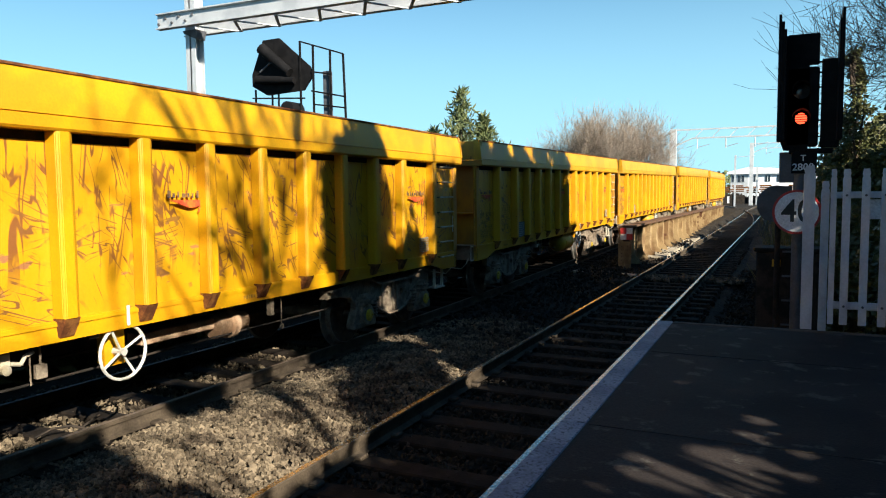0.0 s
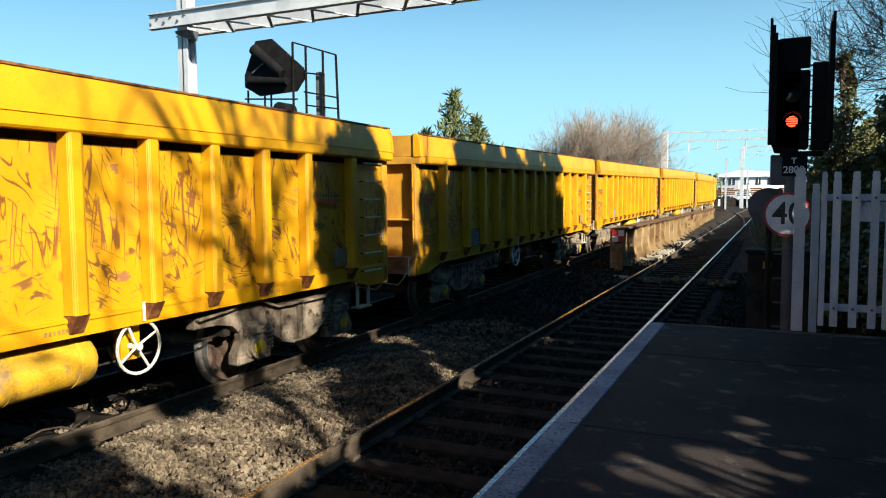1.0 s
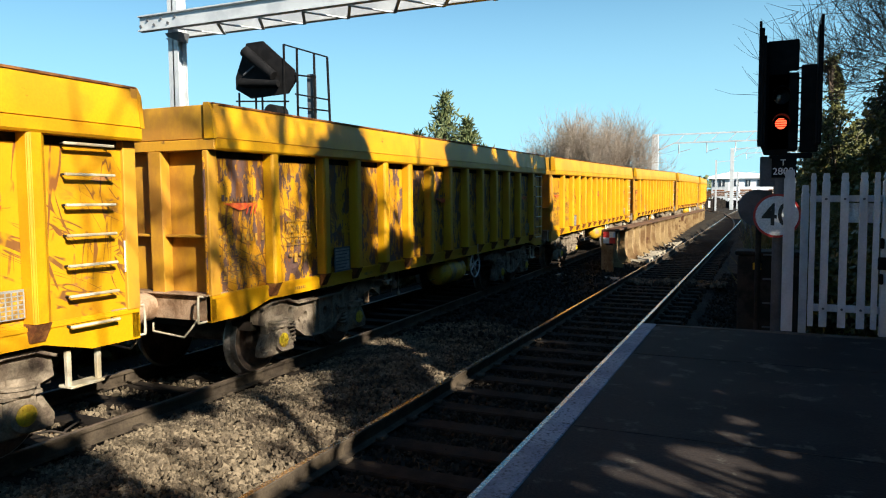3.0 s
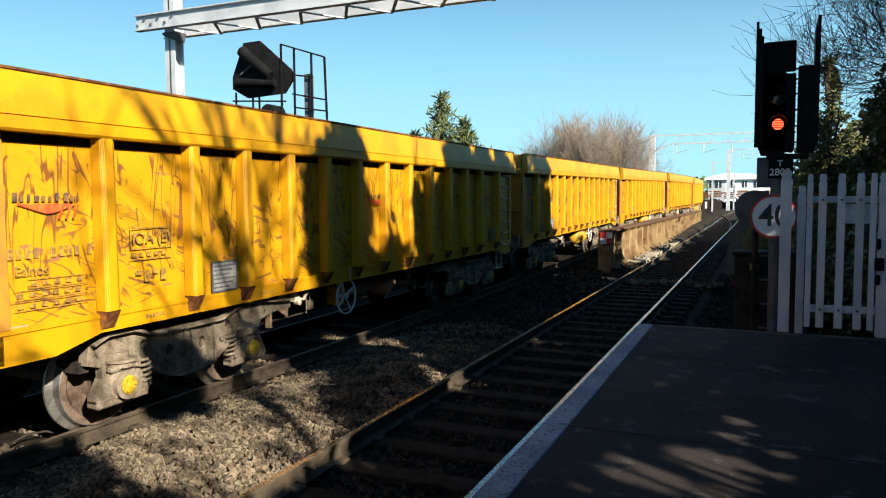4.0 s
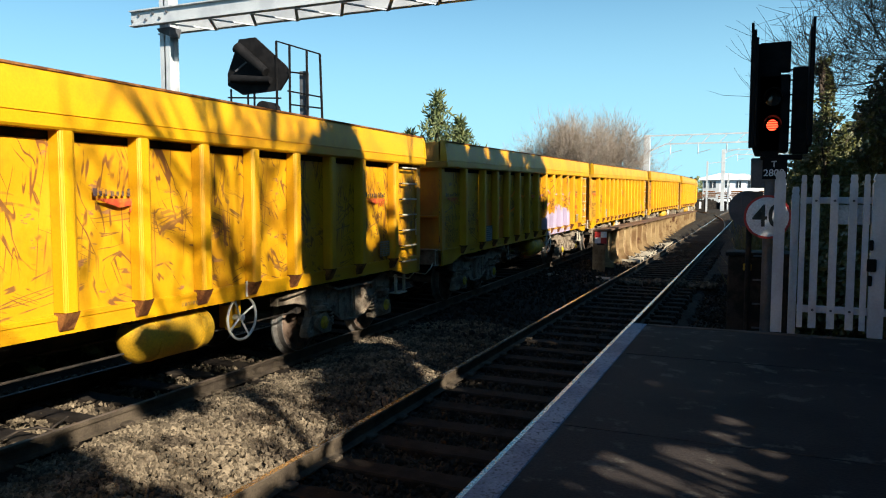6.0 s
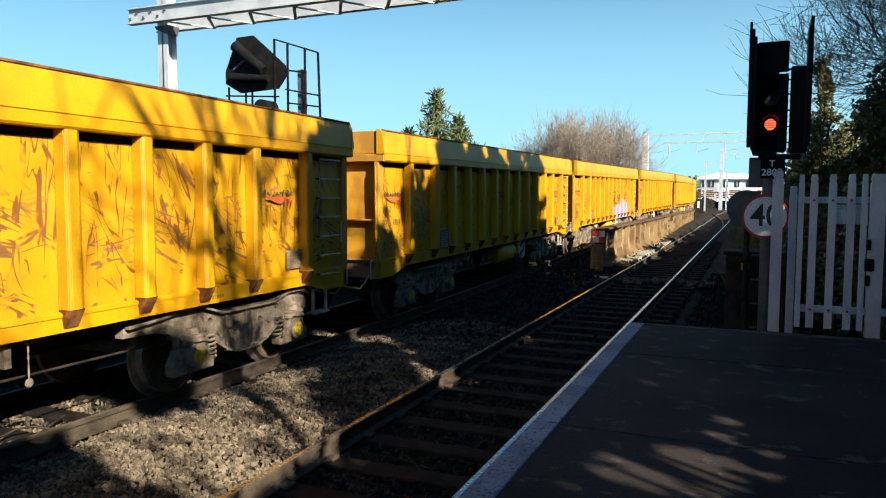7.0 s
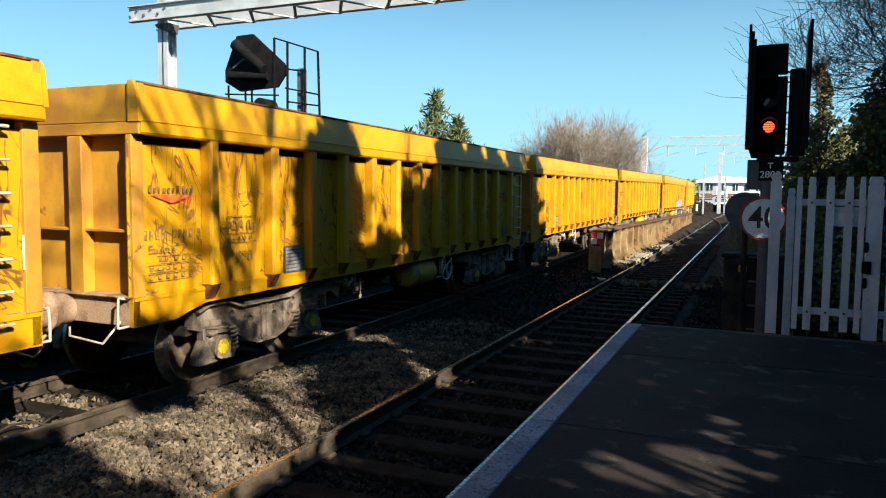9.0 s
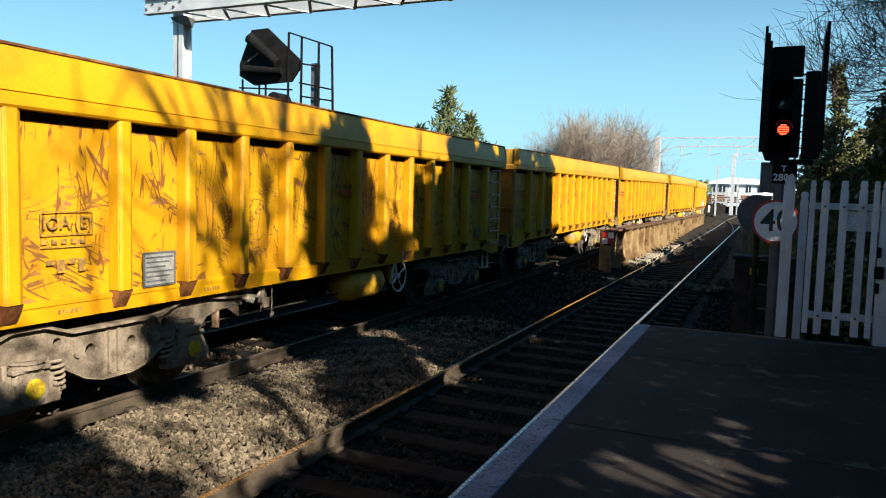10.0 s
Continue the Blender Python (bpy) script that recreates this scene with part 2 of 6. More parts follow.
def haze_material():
    """Glowing pale horizon haze, added to brighten the low sky, thinning out with height."""
    m = bpy.data.materials.new("haze_glow")
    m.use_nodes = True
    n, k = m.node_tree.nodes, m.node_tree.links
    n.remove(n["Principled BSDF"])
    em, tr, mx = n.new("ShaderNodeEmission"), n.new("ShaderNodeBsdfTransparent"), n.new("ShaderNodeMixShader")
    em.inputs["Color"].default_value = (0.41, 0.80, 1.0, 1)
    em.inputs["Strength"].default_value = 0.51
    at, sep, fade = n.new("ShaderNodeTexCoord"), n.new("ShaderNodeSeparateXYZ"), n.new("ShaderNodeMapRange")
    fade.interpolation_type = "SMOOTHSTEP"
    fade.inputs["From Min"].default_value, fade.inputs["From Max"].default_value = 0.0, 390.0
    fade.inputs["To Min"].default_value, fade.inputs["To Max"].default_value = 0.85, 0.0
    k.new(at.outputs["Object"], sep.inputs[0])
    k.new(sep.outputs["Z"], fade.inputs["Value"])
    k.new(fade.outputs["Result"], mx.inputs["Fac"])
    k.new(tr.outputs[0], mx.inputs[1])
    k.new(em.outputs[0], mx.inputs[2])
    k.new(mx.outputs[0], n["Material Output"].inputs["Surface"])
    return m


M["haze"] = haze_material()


# ---- mesh helpers ----
def box(bm, x0, x1, y0, y1, z0, z1, bevel=0.0):
    r = bmesh.ops.create_cube(bm, size=1.0, matrix=Matrix.LocRotScale(((x0 + x1) / 2, (y0 + y1) / 2, (z0 + z1) / 2), None, (x1 - x0, y1 - y0, z1 - z0)))
    if bevel:
        edges = list({e for v in r["verts"] for e in v.link_edges})
        bmesh.ops.bevel(bm, geom=edges, offset=bevel, segments=1, affect="EDGES")


def bar(bm, a, b, r, r2=None, seg=8):
    """A round bar from a to b."""
    a, b = Vector(a), Vector(b)
    d = b - a
    m = Matrix.Translation((a + b) / 2) @ d.to_track_quat("Z", "Y").to_matrix().to_4x4()
    bmesh.ops.create_cone(bm, cap_ends=True, segments=seg, radius1=r, radius2=r if r2 is None else r2, depth=d.length, matrix=m)


def strut(bm, a, b, w, h):
    """A square bar from a to b."""
    a, b = Vector(a), Vector(b)
    d = b - a
    m = Matrix.Translation((a + b) / 2) @ d.to_track_quat("Y", "Z").to_matrix().to_4x4() @ Matrix.Diagonal((w, d.length, h, 1))
    bmesh.ops.create_cube(bm, size=1.0, matrix=m)


def prism(bm, poly, axis, a, b):
    """A closed outline swept along an axis from a to b. The outline's two coordinates are the other axes in order."""
    def at(p, w):
        return {"x": (w, p[0], p[1]), "y": (p[0], w, p[1]), "z": (p[0], p[1], w)}[axis]
    lo = [bm.verts.new(at(p, a)) for p in poly]
    hi = [bm.verts.new(at(p, b)) for p in poly]
    n = len(poly)
    faces = [bm.faces.new(lo), bm.faces.new(hi)]
    for i in range(n):
        faces.append(bm.faces.new((lo[i], lo[(i + 1) % n], hi[(i + 1) % n], hi[i])))
    bmesh.ops.recalc_face_normals(bm, faces=faces)


def lathe(bm, profile, center, axis="x", seg=32):
    """A turned body: profile of (along, radius) about an axis through center."""
    rings = []
    for al, r in profile:
        ring = []
        for i in range(seg):
            c, s = math.cos(2 * math.pi * i / seg) * r, math.sin(2 * math.pi * i / seg) * r
            off = {"x": (al, c, s), "y": (c, al, s), "z": (c, s, al)}[axis]
            ring.append(bm.verts.new(Vector(center) + Vector(off)))
        rings.append(ring)
    faces = []
    for p, q in zip(rings, rings[1:]):
        for i in range(seg):
            faces.append(bm.faces.new((p[i], p[(i + 1) % seg], q[(i + 1) % seg], q[i])))
    faces.append(bm.faces.new(rings[0]))
    faces.append(bm.faces.new(rings[-1]))
    bmesh.ops.recalc_face_normals(bm, faces=faces)


def thicken(bm, t):
    """Give an open sheet a back at the depth t and close its edges."""
    bm.normal_update()
    faces, edges = bm.faces[:], [e for e in bm.edges if len(e.link_faces) == 1]
    back = {v: bm.verts.new(v.co - v.normal * t) for v in bm.verts[:]}
    for f in faces:
        bm.faces.new([back[v] for v in reversed(f.verts)])
    for e in edges:
        a = e.link_loops[0].vert
        b = e.other_vert(a)
        bm.faces.new((b, a, back[a], back[b]))


def as_mesh(name, bm, mats, smooth=35):
    me = bpy.data.meshes.new(name)
    bm.to_mesh(me)
    bm.free()
    for m in mats if isinstance(mats, (list, tuple)) else [mats]:
        me.materials.append(m)
    if smooth:
        me.shade_smooth()
        me.set_sharp_from_angle(angle=radians(smooth))
    return me


def part(name, bm, material, parent=None, label="", smooth=35):
    me = bm if isinstance(bm, bpy.types.Mesh) else as_mesh(name, bm, material, smooth)
    ob = new(name, me)
    if parent:
        ob.parent = parent
    if label:
        ob["label"] = label
    return ob


def thing(name, label, category, group="", kind="", m=None):
    ob = tagged(new(name), label, category, group, kind)
    ob.matrix_basis = m or Matrix()
    return ob


def text_mesh(body, size, align="CENTER"):
    cu = bpy.data.curves.new("lettering", "FONT")
    cu.body, cu.size, cu.align_x, cu.align_y, cu.extrude = body, size, align, "CENTER", 0.001
    cu.offset = size * 0.012
    ob = bpy.data.objects.new("lettering", cu)
    scene.collection.objects.link(ob)
    dg = bpy.context.evaluated_depsgraph_get()
    me = bpy.data.meshes.new_from_object(ob.evaluated_get(dg))
    bpy.data.objects.remove(ob)
    return me


class Geo:
    """Vertices and faces gathered for one large mesh."""
    def __init__(self):
        self.v, self.f = [], []

    def tube(self, a, b, r0, r1, n=4):
        a, b = Vector(a), Vector(b)
        d = b - a
        if d.length < 1e-5:
            return
        q = d.to_track_quat("Z", "Y")
        i0 = len(self.v)
        for p, r in ((a, r0), (b, r1)):
            for i in range(n):
                an = 2 * math.pi * i / n
                self.v.append(p + q @ Vector((math.cos(an) * r, math.sin(an) * r, 0)))
        for i in range(n):
            j = (i + 1) % n
            self.f.append((i0 + i, i0 + j, i0 + n + j, i0 + n + i))

    def leaf(self, p, size, rng, up=0.3, long=1.0, wide=0.5):
        """A small bent leaf of two triangles."""
        d = Vector((rng.gauss(0, 1), rng.gauss(0, 1), rng.gauss(up, 0.7))).normalized()
        s = d.orthogonal().normalized()
        s = (Matrix.Rotation(rng.random() * 6.28, 3, d) @ s) * size * wide
        p = Vector(p)
        i0 = len(self.v)
        t = p + d * size * long
        mid = p + d * size * long * 0.5 + s.cross(d).normalized() * size * 0.12
        self.v += [p, mid + s, t, mid - s]
        self.f += [(i0, i0 + 1, i0 + 2), (i0, i0 + 2, i0 + 3)]

    def mesh(self, name, mat, smooth=True):
        me = bpy.data.meshes.new(name)
        me.from_pydata([tuple(v) for v in self.v], [], self.f)
        me.materials.append(mat)
        if smooth:
            me.shade_smooth()
        return me


# ---- track geometry ----
def smooth(a, b, y):
    u = min(max((y - a) / (b - a), 0), 1)
    return u * u * (3 - 2 * u)


CURVE_AT, RADIUS, MAIN_X = 58.0, 210.0, -4.66


def main_track(s):
    """The line of the train's track: x, y, z of its centre at the distance s."""
    z = 0.17 * smooth(8, 27, s) + 0.33 * smooth(20, 52, s) + 0.35 * smooth(45, 110, s)
    if s <= CURVE_AT:
        return Vector((MAIN_X + 0.62 * smooth(25, 58, s), s, z))
    a = (s - CURVE_AT) / RADIUS
    return Vector((MAIN_X + 0.62 - RADIUS * (1 - math.cos(a)), CURVE_AT + RADIUS * math.sin(a), z))


def near_track(s):
    """The line of the track along the platform."""
    z = 0.45 * smooth(34, 80, s)
    if s <= 66:
        return Vector((-0.7525 + 0.25 * smooth(35, 66, s), s, z))
    return Vector((-0.5025, s, z))



# ---- ground and tracks ----
def ground_z(x, y):
    """Height of the ground sheet."""
    base = -0.30 + 0.30 * smooth(20, 60, y) + 0.15 * smooth(60, 110, y)
    if x < -7:
        base -= 0.5 * smooth(7, 12, -x)
    return base


def ground_mesh():
    xs = [-900, -400, -150, -80, -40, -25, -15, -10, -7, -6, -5, -4, -3, -2, -1, 0, 1, 2, 4, 7, 12, 20, 40, 80, 150, 400, 900]
    ys = [-300, -100, -40, -20, -10, -5] + [i * 2.0 for i in range(-2, 45)] + [100, 120, 150, 200, 300, 500, 900, 1600]
    v = [(x, y, ground_z(x, y)) for y in ys for x in xs]
    w = len(xs)
    f = [(j * w + i, j * w + i + 1, (j + 1) * w + i + 1, (j + 1) * w + i) for j in range(len(ys) - 1) for i in range(w - 1)]
    me = bpy.data.meshes.new("ground")
    me.from_pydata(v, [], f)
    me.materials.append(M["ballast"])
    me.shade_smooth()
    return me


tagged(new("ground", ground_mesh()), "grey-brown stone ballast and earth along the railway", "ground", kind="structure")


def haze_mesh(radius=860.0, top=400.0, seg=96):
    """A full glowing ring round the place, open above."""
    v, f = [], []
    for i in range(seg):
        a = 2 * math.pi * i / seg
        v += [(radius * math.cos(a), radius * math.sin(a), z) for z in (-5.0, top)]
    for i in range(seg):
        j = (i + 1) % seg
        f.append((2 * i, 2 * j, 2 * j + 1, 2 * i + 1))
    me = bpy.data.meshes.new("sky_glow_ring")
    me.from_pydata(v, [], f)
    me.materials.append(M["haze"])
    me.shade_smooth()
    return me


tagged(new("backdrop", haze_mesh()), "glowing pale haze ring brightening the low sky all round the horizon", "sky", kind="structure")


def swept(line, poly, s0, s1, step):
    """A mesh of an outline (across, up) swept along a track line."""
    n, rows = len(poly), []
    k = int(round((s1 - s0) / step))
    v, f = [], []
    for i in range(k + 1):
        s = s0 + (s1 - s0) * i / k
        p, q = line(s - 0.05), line(s + 0.05)
        d = (q - p).normalized()
        side = Vector((d.y, -d.x, 0)).normalized()
        c = line(s)
        v += [tuple(c + side * a + Vector((0, 0, b))) for a, b in poly]
    for i in range(k):
        for j in range(n):
            a, b = i * n + j, i * n + (j + 1) % n
            f.append((a, b, b + n, a + n))
    f += [tuple(range(n)), tuple(range(k * n, k * n + n))]
    return v, f


RAIL = [(-0.070, -0.159), (0.070, -0.159), (0.070, -0.148), (0.012, -0.128), (0.010, -0.045), (0.034, -0.036), (0.035, -0.008),
        (0.026, 0.0), (-0.026, 0.0), (-0.035, -0.008), (-0.034, -0.036), (-0.010, -0.045), (-0.012, -0.128), (-0.070, -0.148)]


def build_rail(line, off, name, label, head):
    v, f = swept(line, [(a + off, b) for a, b in RAIL], -12, 150, 1.5)
    me = bpy.data.meshes.new("rail")
    me.from_pydata(v, [], f)
    me.materials.append(M["rail"])
    me.materials.append(M[head])
    n = len(RAIL)
    for i, p in enumerate(me.polygons):
        p.material_index = 1 if i < len(f) - 2 and (i % n) == 7 else 0
    me.validate()
    tagged(new(name, me), label, "rail", group="running rails", kind="structure")


for line, tr in ((near_track, "near"), (main_track, "far")):
    for off in (-0.7525, 0.7525):
        build_rail(line, off, "rail", "rusty brown steel rail with a worn running surface", "railtop" if tr == "near" else "railtop_dull")

def crossover(s):
    """A connecting line that leaves the platform track to the left."""
    a, b = near_track(s), main_track(s)
    return a.lerp(b, smooth(46, 104, s))


for off in (-0.7525, 0.7525):
    v, f = swept(crossover, [(a + off, b + 0.004) for a, b in RAIL], 46, 104, 1.5)
    me = bpy.data.meshes.new("rail")
    me.from_pydata(v, [], f)
    me.materials.append(M["railtop_dull"])
    tagged(new("rail", me), "rusty rail of a crossover curving away to the left", "rail", group="running rails", kind="structure")

# sleepers: one pattern for each track, set across the line
bm = bmesh.new()
prism(bm, [(-1.28, -0.32), (1.28, -0.32), (1.28, -0.155), (-1.28, -0.155)], "y", -0.125, 0.125)
bmesh.ops.bevel(bm, geom=bm.edges[:], offset=0.015, segments=1, affect="EDGES")
SLEEPER = as_mesh("sleeper", bm, M["sleeper"], 0)
bm = bmesh.new()
for sx in (-0.7525, 0.7525):
    for dx in (-0.10, 0.10):
        box(bm, sx + dx - 0.045, sx + dx + 0.045, -0.06, 0.06, -0.156, -0.115, 0.012)
CHAIRS = as_mesh("rail_clips", bm, M["rail"], 0)
for line, count in ((near_track, 110), (main_track, 60)):
    track = thing("track_bed", "row of old sleepers bedded in ballast under the rails", "sleepers", kind="structure")
    for i in range(count):
        s = -3.0 + i * 0.65
        p = line(s)
        for nm, me in (("sleeper", SLEEPER), ("rail_clip", CHAIRS)):
            if nm == "rail_clip" and s > 22:
                continue
            o = part(nm, me, None, track)
            o.matrix_basis = Matrix.Translation(p) @ pose(0, 0, 0, 0, 0, random.uniform(-0.6, 0.6))


def stones(name, count, region, size, mat, label, seed, height):
    """Loose ballast stones as small rough polyhedra."""
    rng = random.Random(seed)
    base = [Vector(p) for p in ((1, 0.1, -.3), (-.9, .5, -.3), (-.3, -.9, -.3), (.5, .5, .5), (-.6, -.1, .6), (.3, -.6, .55), (0.3, .9, -.2))]
    tri = ((0, 3, 5), (3, 4, 5), (4, 1, 2), (4, 2, 5), (5, 2, 0), (3, 6, 1), (3, 1, 4), (0, 6, 3), (0, 2, 1), (0, 1, 6))
    V, F = [], []
    for _ in range(count):
        x, y = region(rng)
        s = size * rng.uniform(0.55, 1.5)
        R = Euler((rng.uniform(0, 6.3), rng.uniform(0, 6.3), rng.uniform(0, 6.3))).to_matrix()
        c = Vector((x, y, height(x, y) + s * rng.uniform(-0.1, 0.45)))
        i0 = len(V)
        q = (s * rng.uniform(.6, 1.2), s * rng.uniform(.6, 1.1), s * rng.uniform(.5, .9))
        for b in base:
            V.append(tuple(c + R @ Vector((b.x * q[0], b.y * q[1], b.z * q[2]))))
        F += [(a + i0, b_ + i0, c_ + i0) for a, b_, c_ in tri]
    me = bpy.data.meshes.new(name)
    me.from_pydata(V, [], F)
    me.materials.append(mat)
    tagged(new(name, me), label, "ballast", kind="stuff")


def stone_material(name, c1, c2):
    m = surf(name, c1, c2, (2.5, 2.5, 2.5), rough=0.92, vary=0.3, bump=0.3, fine=60, world_space=True)
    n, k = m.node_tree.nodes, m.node_tree.links
    geo, rmp, sc = n.new("ShaderNodeNewGeometry"), n.new("ShaderNodeMapRange"), n.new("ShaderNodeVectorMath")
    rmp.inputs["To Min"].default_value, rmp.inputs["To Max"].default_value = 0.45, 1.55
    sc.operation = "SCALE"
    p = n["Principled BSDF"]
    old = p.inputs["Base Color"].links[0].from_socket
    k.new(geo.outputs["Random Per Island"], rmp.inputs["Value"])
    k.new(old, sc.inputs[0])
    k.new(rmp.outputs["Result"], sc.inputs["Scale"])
    k.new(sc.outputs[0], p.inputs["Base Color"])
    return m


M["stone"] = stone_material("ballast_stone", (0.150, 0.118, 0.080), (0.062, 0.048, 0.034))
# Same stone darkened: tree shade over these stretches is put into the colour.
M["stone_shaded"] = stone_material("shaded_ballast_stone", (0.036, 0.029, 0.022), (0.016, 0.013, 0.0105))


def bed(x, y):
    """Top of the ballast: shoulders between the tracks, lower under the rails."""
    z = -0.20
    if -3.75 < x < -1.65:
        z = -0.17 + 0.09 * math.sin((x + 3.75) / 2.1 * math.pi) + 0.03 * math.sin(y * 1.7 + x * 2)
    return max(z, ground_z(x, y) + 0.02) + max(0, main_track(y).z if x < -1.6 else near_track(y).z) * 0.9


# ballast bed under the stones
def bed_mesh():
    xs = [-7.4, -6.9] + [-6.5 + 0.3 * i for i in range(26)]
    ys = [-6 + 0.5 * i for i in range(60)] + [25 + 3 * i for i in range(18)]
    v = [(x, y, bed(x, y) - (0.03 if -7.2 < x < 0.9 else 0.25)) for y in ys for x in xs]
    w = len(xs)
    me = bpy.data.meshes.new("ballast_bed")
    me.from_pydata(v, [], [(j * w + i, j * w + i + 1, (j + 1) * w + i + 1, (j + 1) * w + i) for j in range(len(ys) - 1) for i in range(w - 1)])
    me.materials.append(M["ballast"])
    me.shade_smooth()
    return me


tagged(new("ballast_bed", bed_mesh()), "packed bed of grey-brown stone ballast under the tracks", "ballast", kind="structure")
stones("ballast_stones", 26000, lambda r: (r.uniform(-3.85, -1.58), 2.2 + 9 * r.random() ** 1.4), 0.027, M["stone"], "loose pale grey-brown ballast stones between the tracks", 1, bed)
stones("ballast_stones", 9000, lambda r: (r.uniform(-1.45, 0.6), 2.5 + 10 * r.random() ** 1.3), 0.030, M["stone_shaded"], "loose ballast stones between the sleepers, darkened for shade", 2, bed)
stones("ballast_stones", 6000, lambda r: (r.uniform(-6.2, -3.98), 2.2 + 8 * r.random()), 0.032, M["stone"], "loose dusty ballast stones under the train", 3, bed)
stones("ballast_stones", 7000, lambda r: (r.uniform(-3.85, 0.6), 10 + 22 * r.random()), 0.045, M["stone_shaded"], "loose ballast stones further along the line, darkened for shade", 4, bed)

stones("ballast_stones", 5000, lambda r: (r.uniform(0.55, 2.6), 7.6 + 16 * r.random() ** 1.3), 0.040, M["stone_shaded"], "loose stones beyond the platform end, darkened for shade", 5, lambda x, y: ground_z(x, y) + 0.01)
# Rubble in the lighter stone, which stands in for sunlight on this strip.
stones("ballast_stones", 1500, lambda r: (r.uniform(-3.5, 1.0), 19.3 + 0.5 * r.gauss(0, 0.5)), 0.055, M["stone"], "rubble along the edge of the bridge deck, paler for sunlight", 6, lambda x, y: -0.13)

# ---- platform ----
PZ = 0.78
platform = thing("platform", "dark asphalt station platform in tree shade with a worn white edge", "platform", kind="structure")
bm = bmesh.new()
box(bm, 0.84, 9.0, -14, 7.38, -0.4, PZ - 0.004)
part("paving", bm, M["asphalt"], platform, "dark worn asphalt", 0)
COPE = []
for i in range(8):
    y1 = 7.40 - 3.70 * i + (0 if i == 0 else -0.006)
    y0 = 7.40 - 3.70 * (i + 1) + 0.006
    bm = bmesh.new()
    box(bm, 0.69, 0.845, y0, y1, PZ - 0.12, PZ + 0.002, 0.008)
    part("edging_slab", bm, M["edge"], platform, "chipped white-painted edging slab", 0)
bm = bmesh.new()
box(bm, 0.845, 9.0, 7.30, 7.40, PZ - 0.10, PZ + 0.004, 0.01)
part("end_kerb", bm, M["brickwall"], platform, "dusty concrete end kerb", 0)
bm = bmesh.new()
for row in range(11):
    box(bm, 0.80, 0.86, -14, 7.36, -0.40 + row * 0.1, -0.408 + (row + 1) * 0.1, 0.004)
part("face_wall", bm, M["brickwall"], platform, "grimy platform face wall", 0)
bm = bmesh.new()
for y in (5.85, 3.7, 1.6, -0.6):
    box(bm, 0.86, 8.9, y - 0.006, y + 0.006, PZ - 0.02, PZ - 0.001)
part("joint", bm, M["black"], platform, "tarred joints across the paving", 0)


# ---- open box wagon ----
WL = 12.30                       # body length
PITCH = 13.25
POSTS = [1.04, 2.10] + [2.10 + 0.812 * i for i in range(1, 11)] + [11.26]
LIP = [(1.20, 2.655), (1.355, 2.655), (1.372, 2.675), (1.372, 2.762), (1.352, 2.764), (1.352, 2.778), (1.364, 2.780), (1.335, 3.085), (1.315, 3.125), (1.22, 3.130), (1.20, 3.11)]
PX = 1.225                       # plane of the side sheets


def mark(name, bm_or_me, mat, parent, x, y, z, label=""):
    """A painted marking on the near side, facing +x; its mesh lies in y (along) and z (up)."""
    o = part(name, bm_or_me, mat, parent, label, 0)
    o.location = (x, y, z)
    return o


def flat(rects, t=0.002):
    """Thin painted rectangles (y0, y1, z0, z1)."""
    bm = bmesh.new()
    for y0, y1, z0, z1 in rects:
        box(bm, 0, t, y0, y1, z0, z1)
    return bm


def side_text(body, size):
    """Lettering that reads from the +x side."""
    me = text_mesh(body, size)
    me.transform(Matrix(((0, 0, 1, 0), (1, 0, 0, 0), (0, 1, 0, 0), (0, 0, 0, 1))))
    me.materials.append(M["ink"])
    return me


def emblem_meshes():
    """The bars that stand for the company's lettering, the swoosh and its rays."""
    rects = [(-0.30 + 0.062 * i, -0.30 + 0.062 * i + w, 0.02, 0.02 + h) for i, (w, h) in enumerate(
        ((.042, .07), (.03, .045), (.022, .06), (.04, .045), (.03, .045), (.022, .045), (.03, .07)))]
    rects += [(0.15, 0.19, 0.02, 0.09), (0.205, 0.235, 0.02, 0.065), (0.25, 0.26, 0.02, 0.065), (0.275, 0.287, 0.02, 0.09)]
    bars = [as_mesh("letter_bar", flat([r]), M["navy"], 0) for r in rects]
    sw = bmesh.new()
    prism(sw, [(-0.28, 0.0), (0.27, 0.0), (0.20, -0.03), (0.05, -0.075), (-0.02, -0.08), (-0.12, -0.05)], "x", 0, 0.002)
    rays = []
    for a in (0.13, 0.20, 0.265):
        bm = bmesh.new()
        prism(bm, [(a, -0.01), (a + 0.028, -0.01), (a - 0.03, -0.13), (a - 0.045, -0.12)], "x", 0.0005, 0.0025)
        rays.append(as_mesh("ray", bm, M["red"], 0))
    return as_mesh("emblem_swoosh", sw, M["red"], 0), bars, rays


EMBLEM = emblem_meshes()
MESH = {}
END = {}


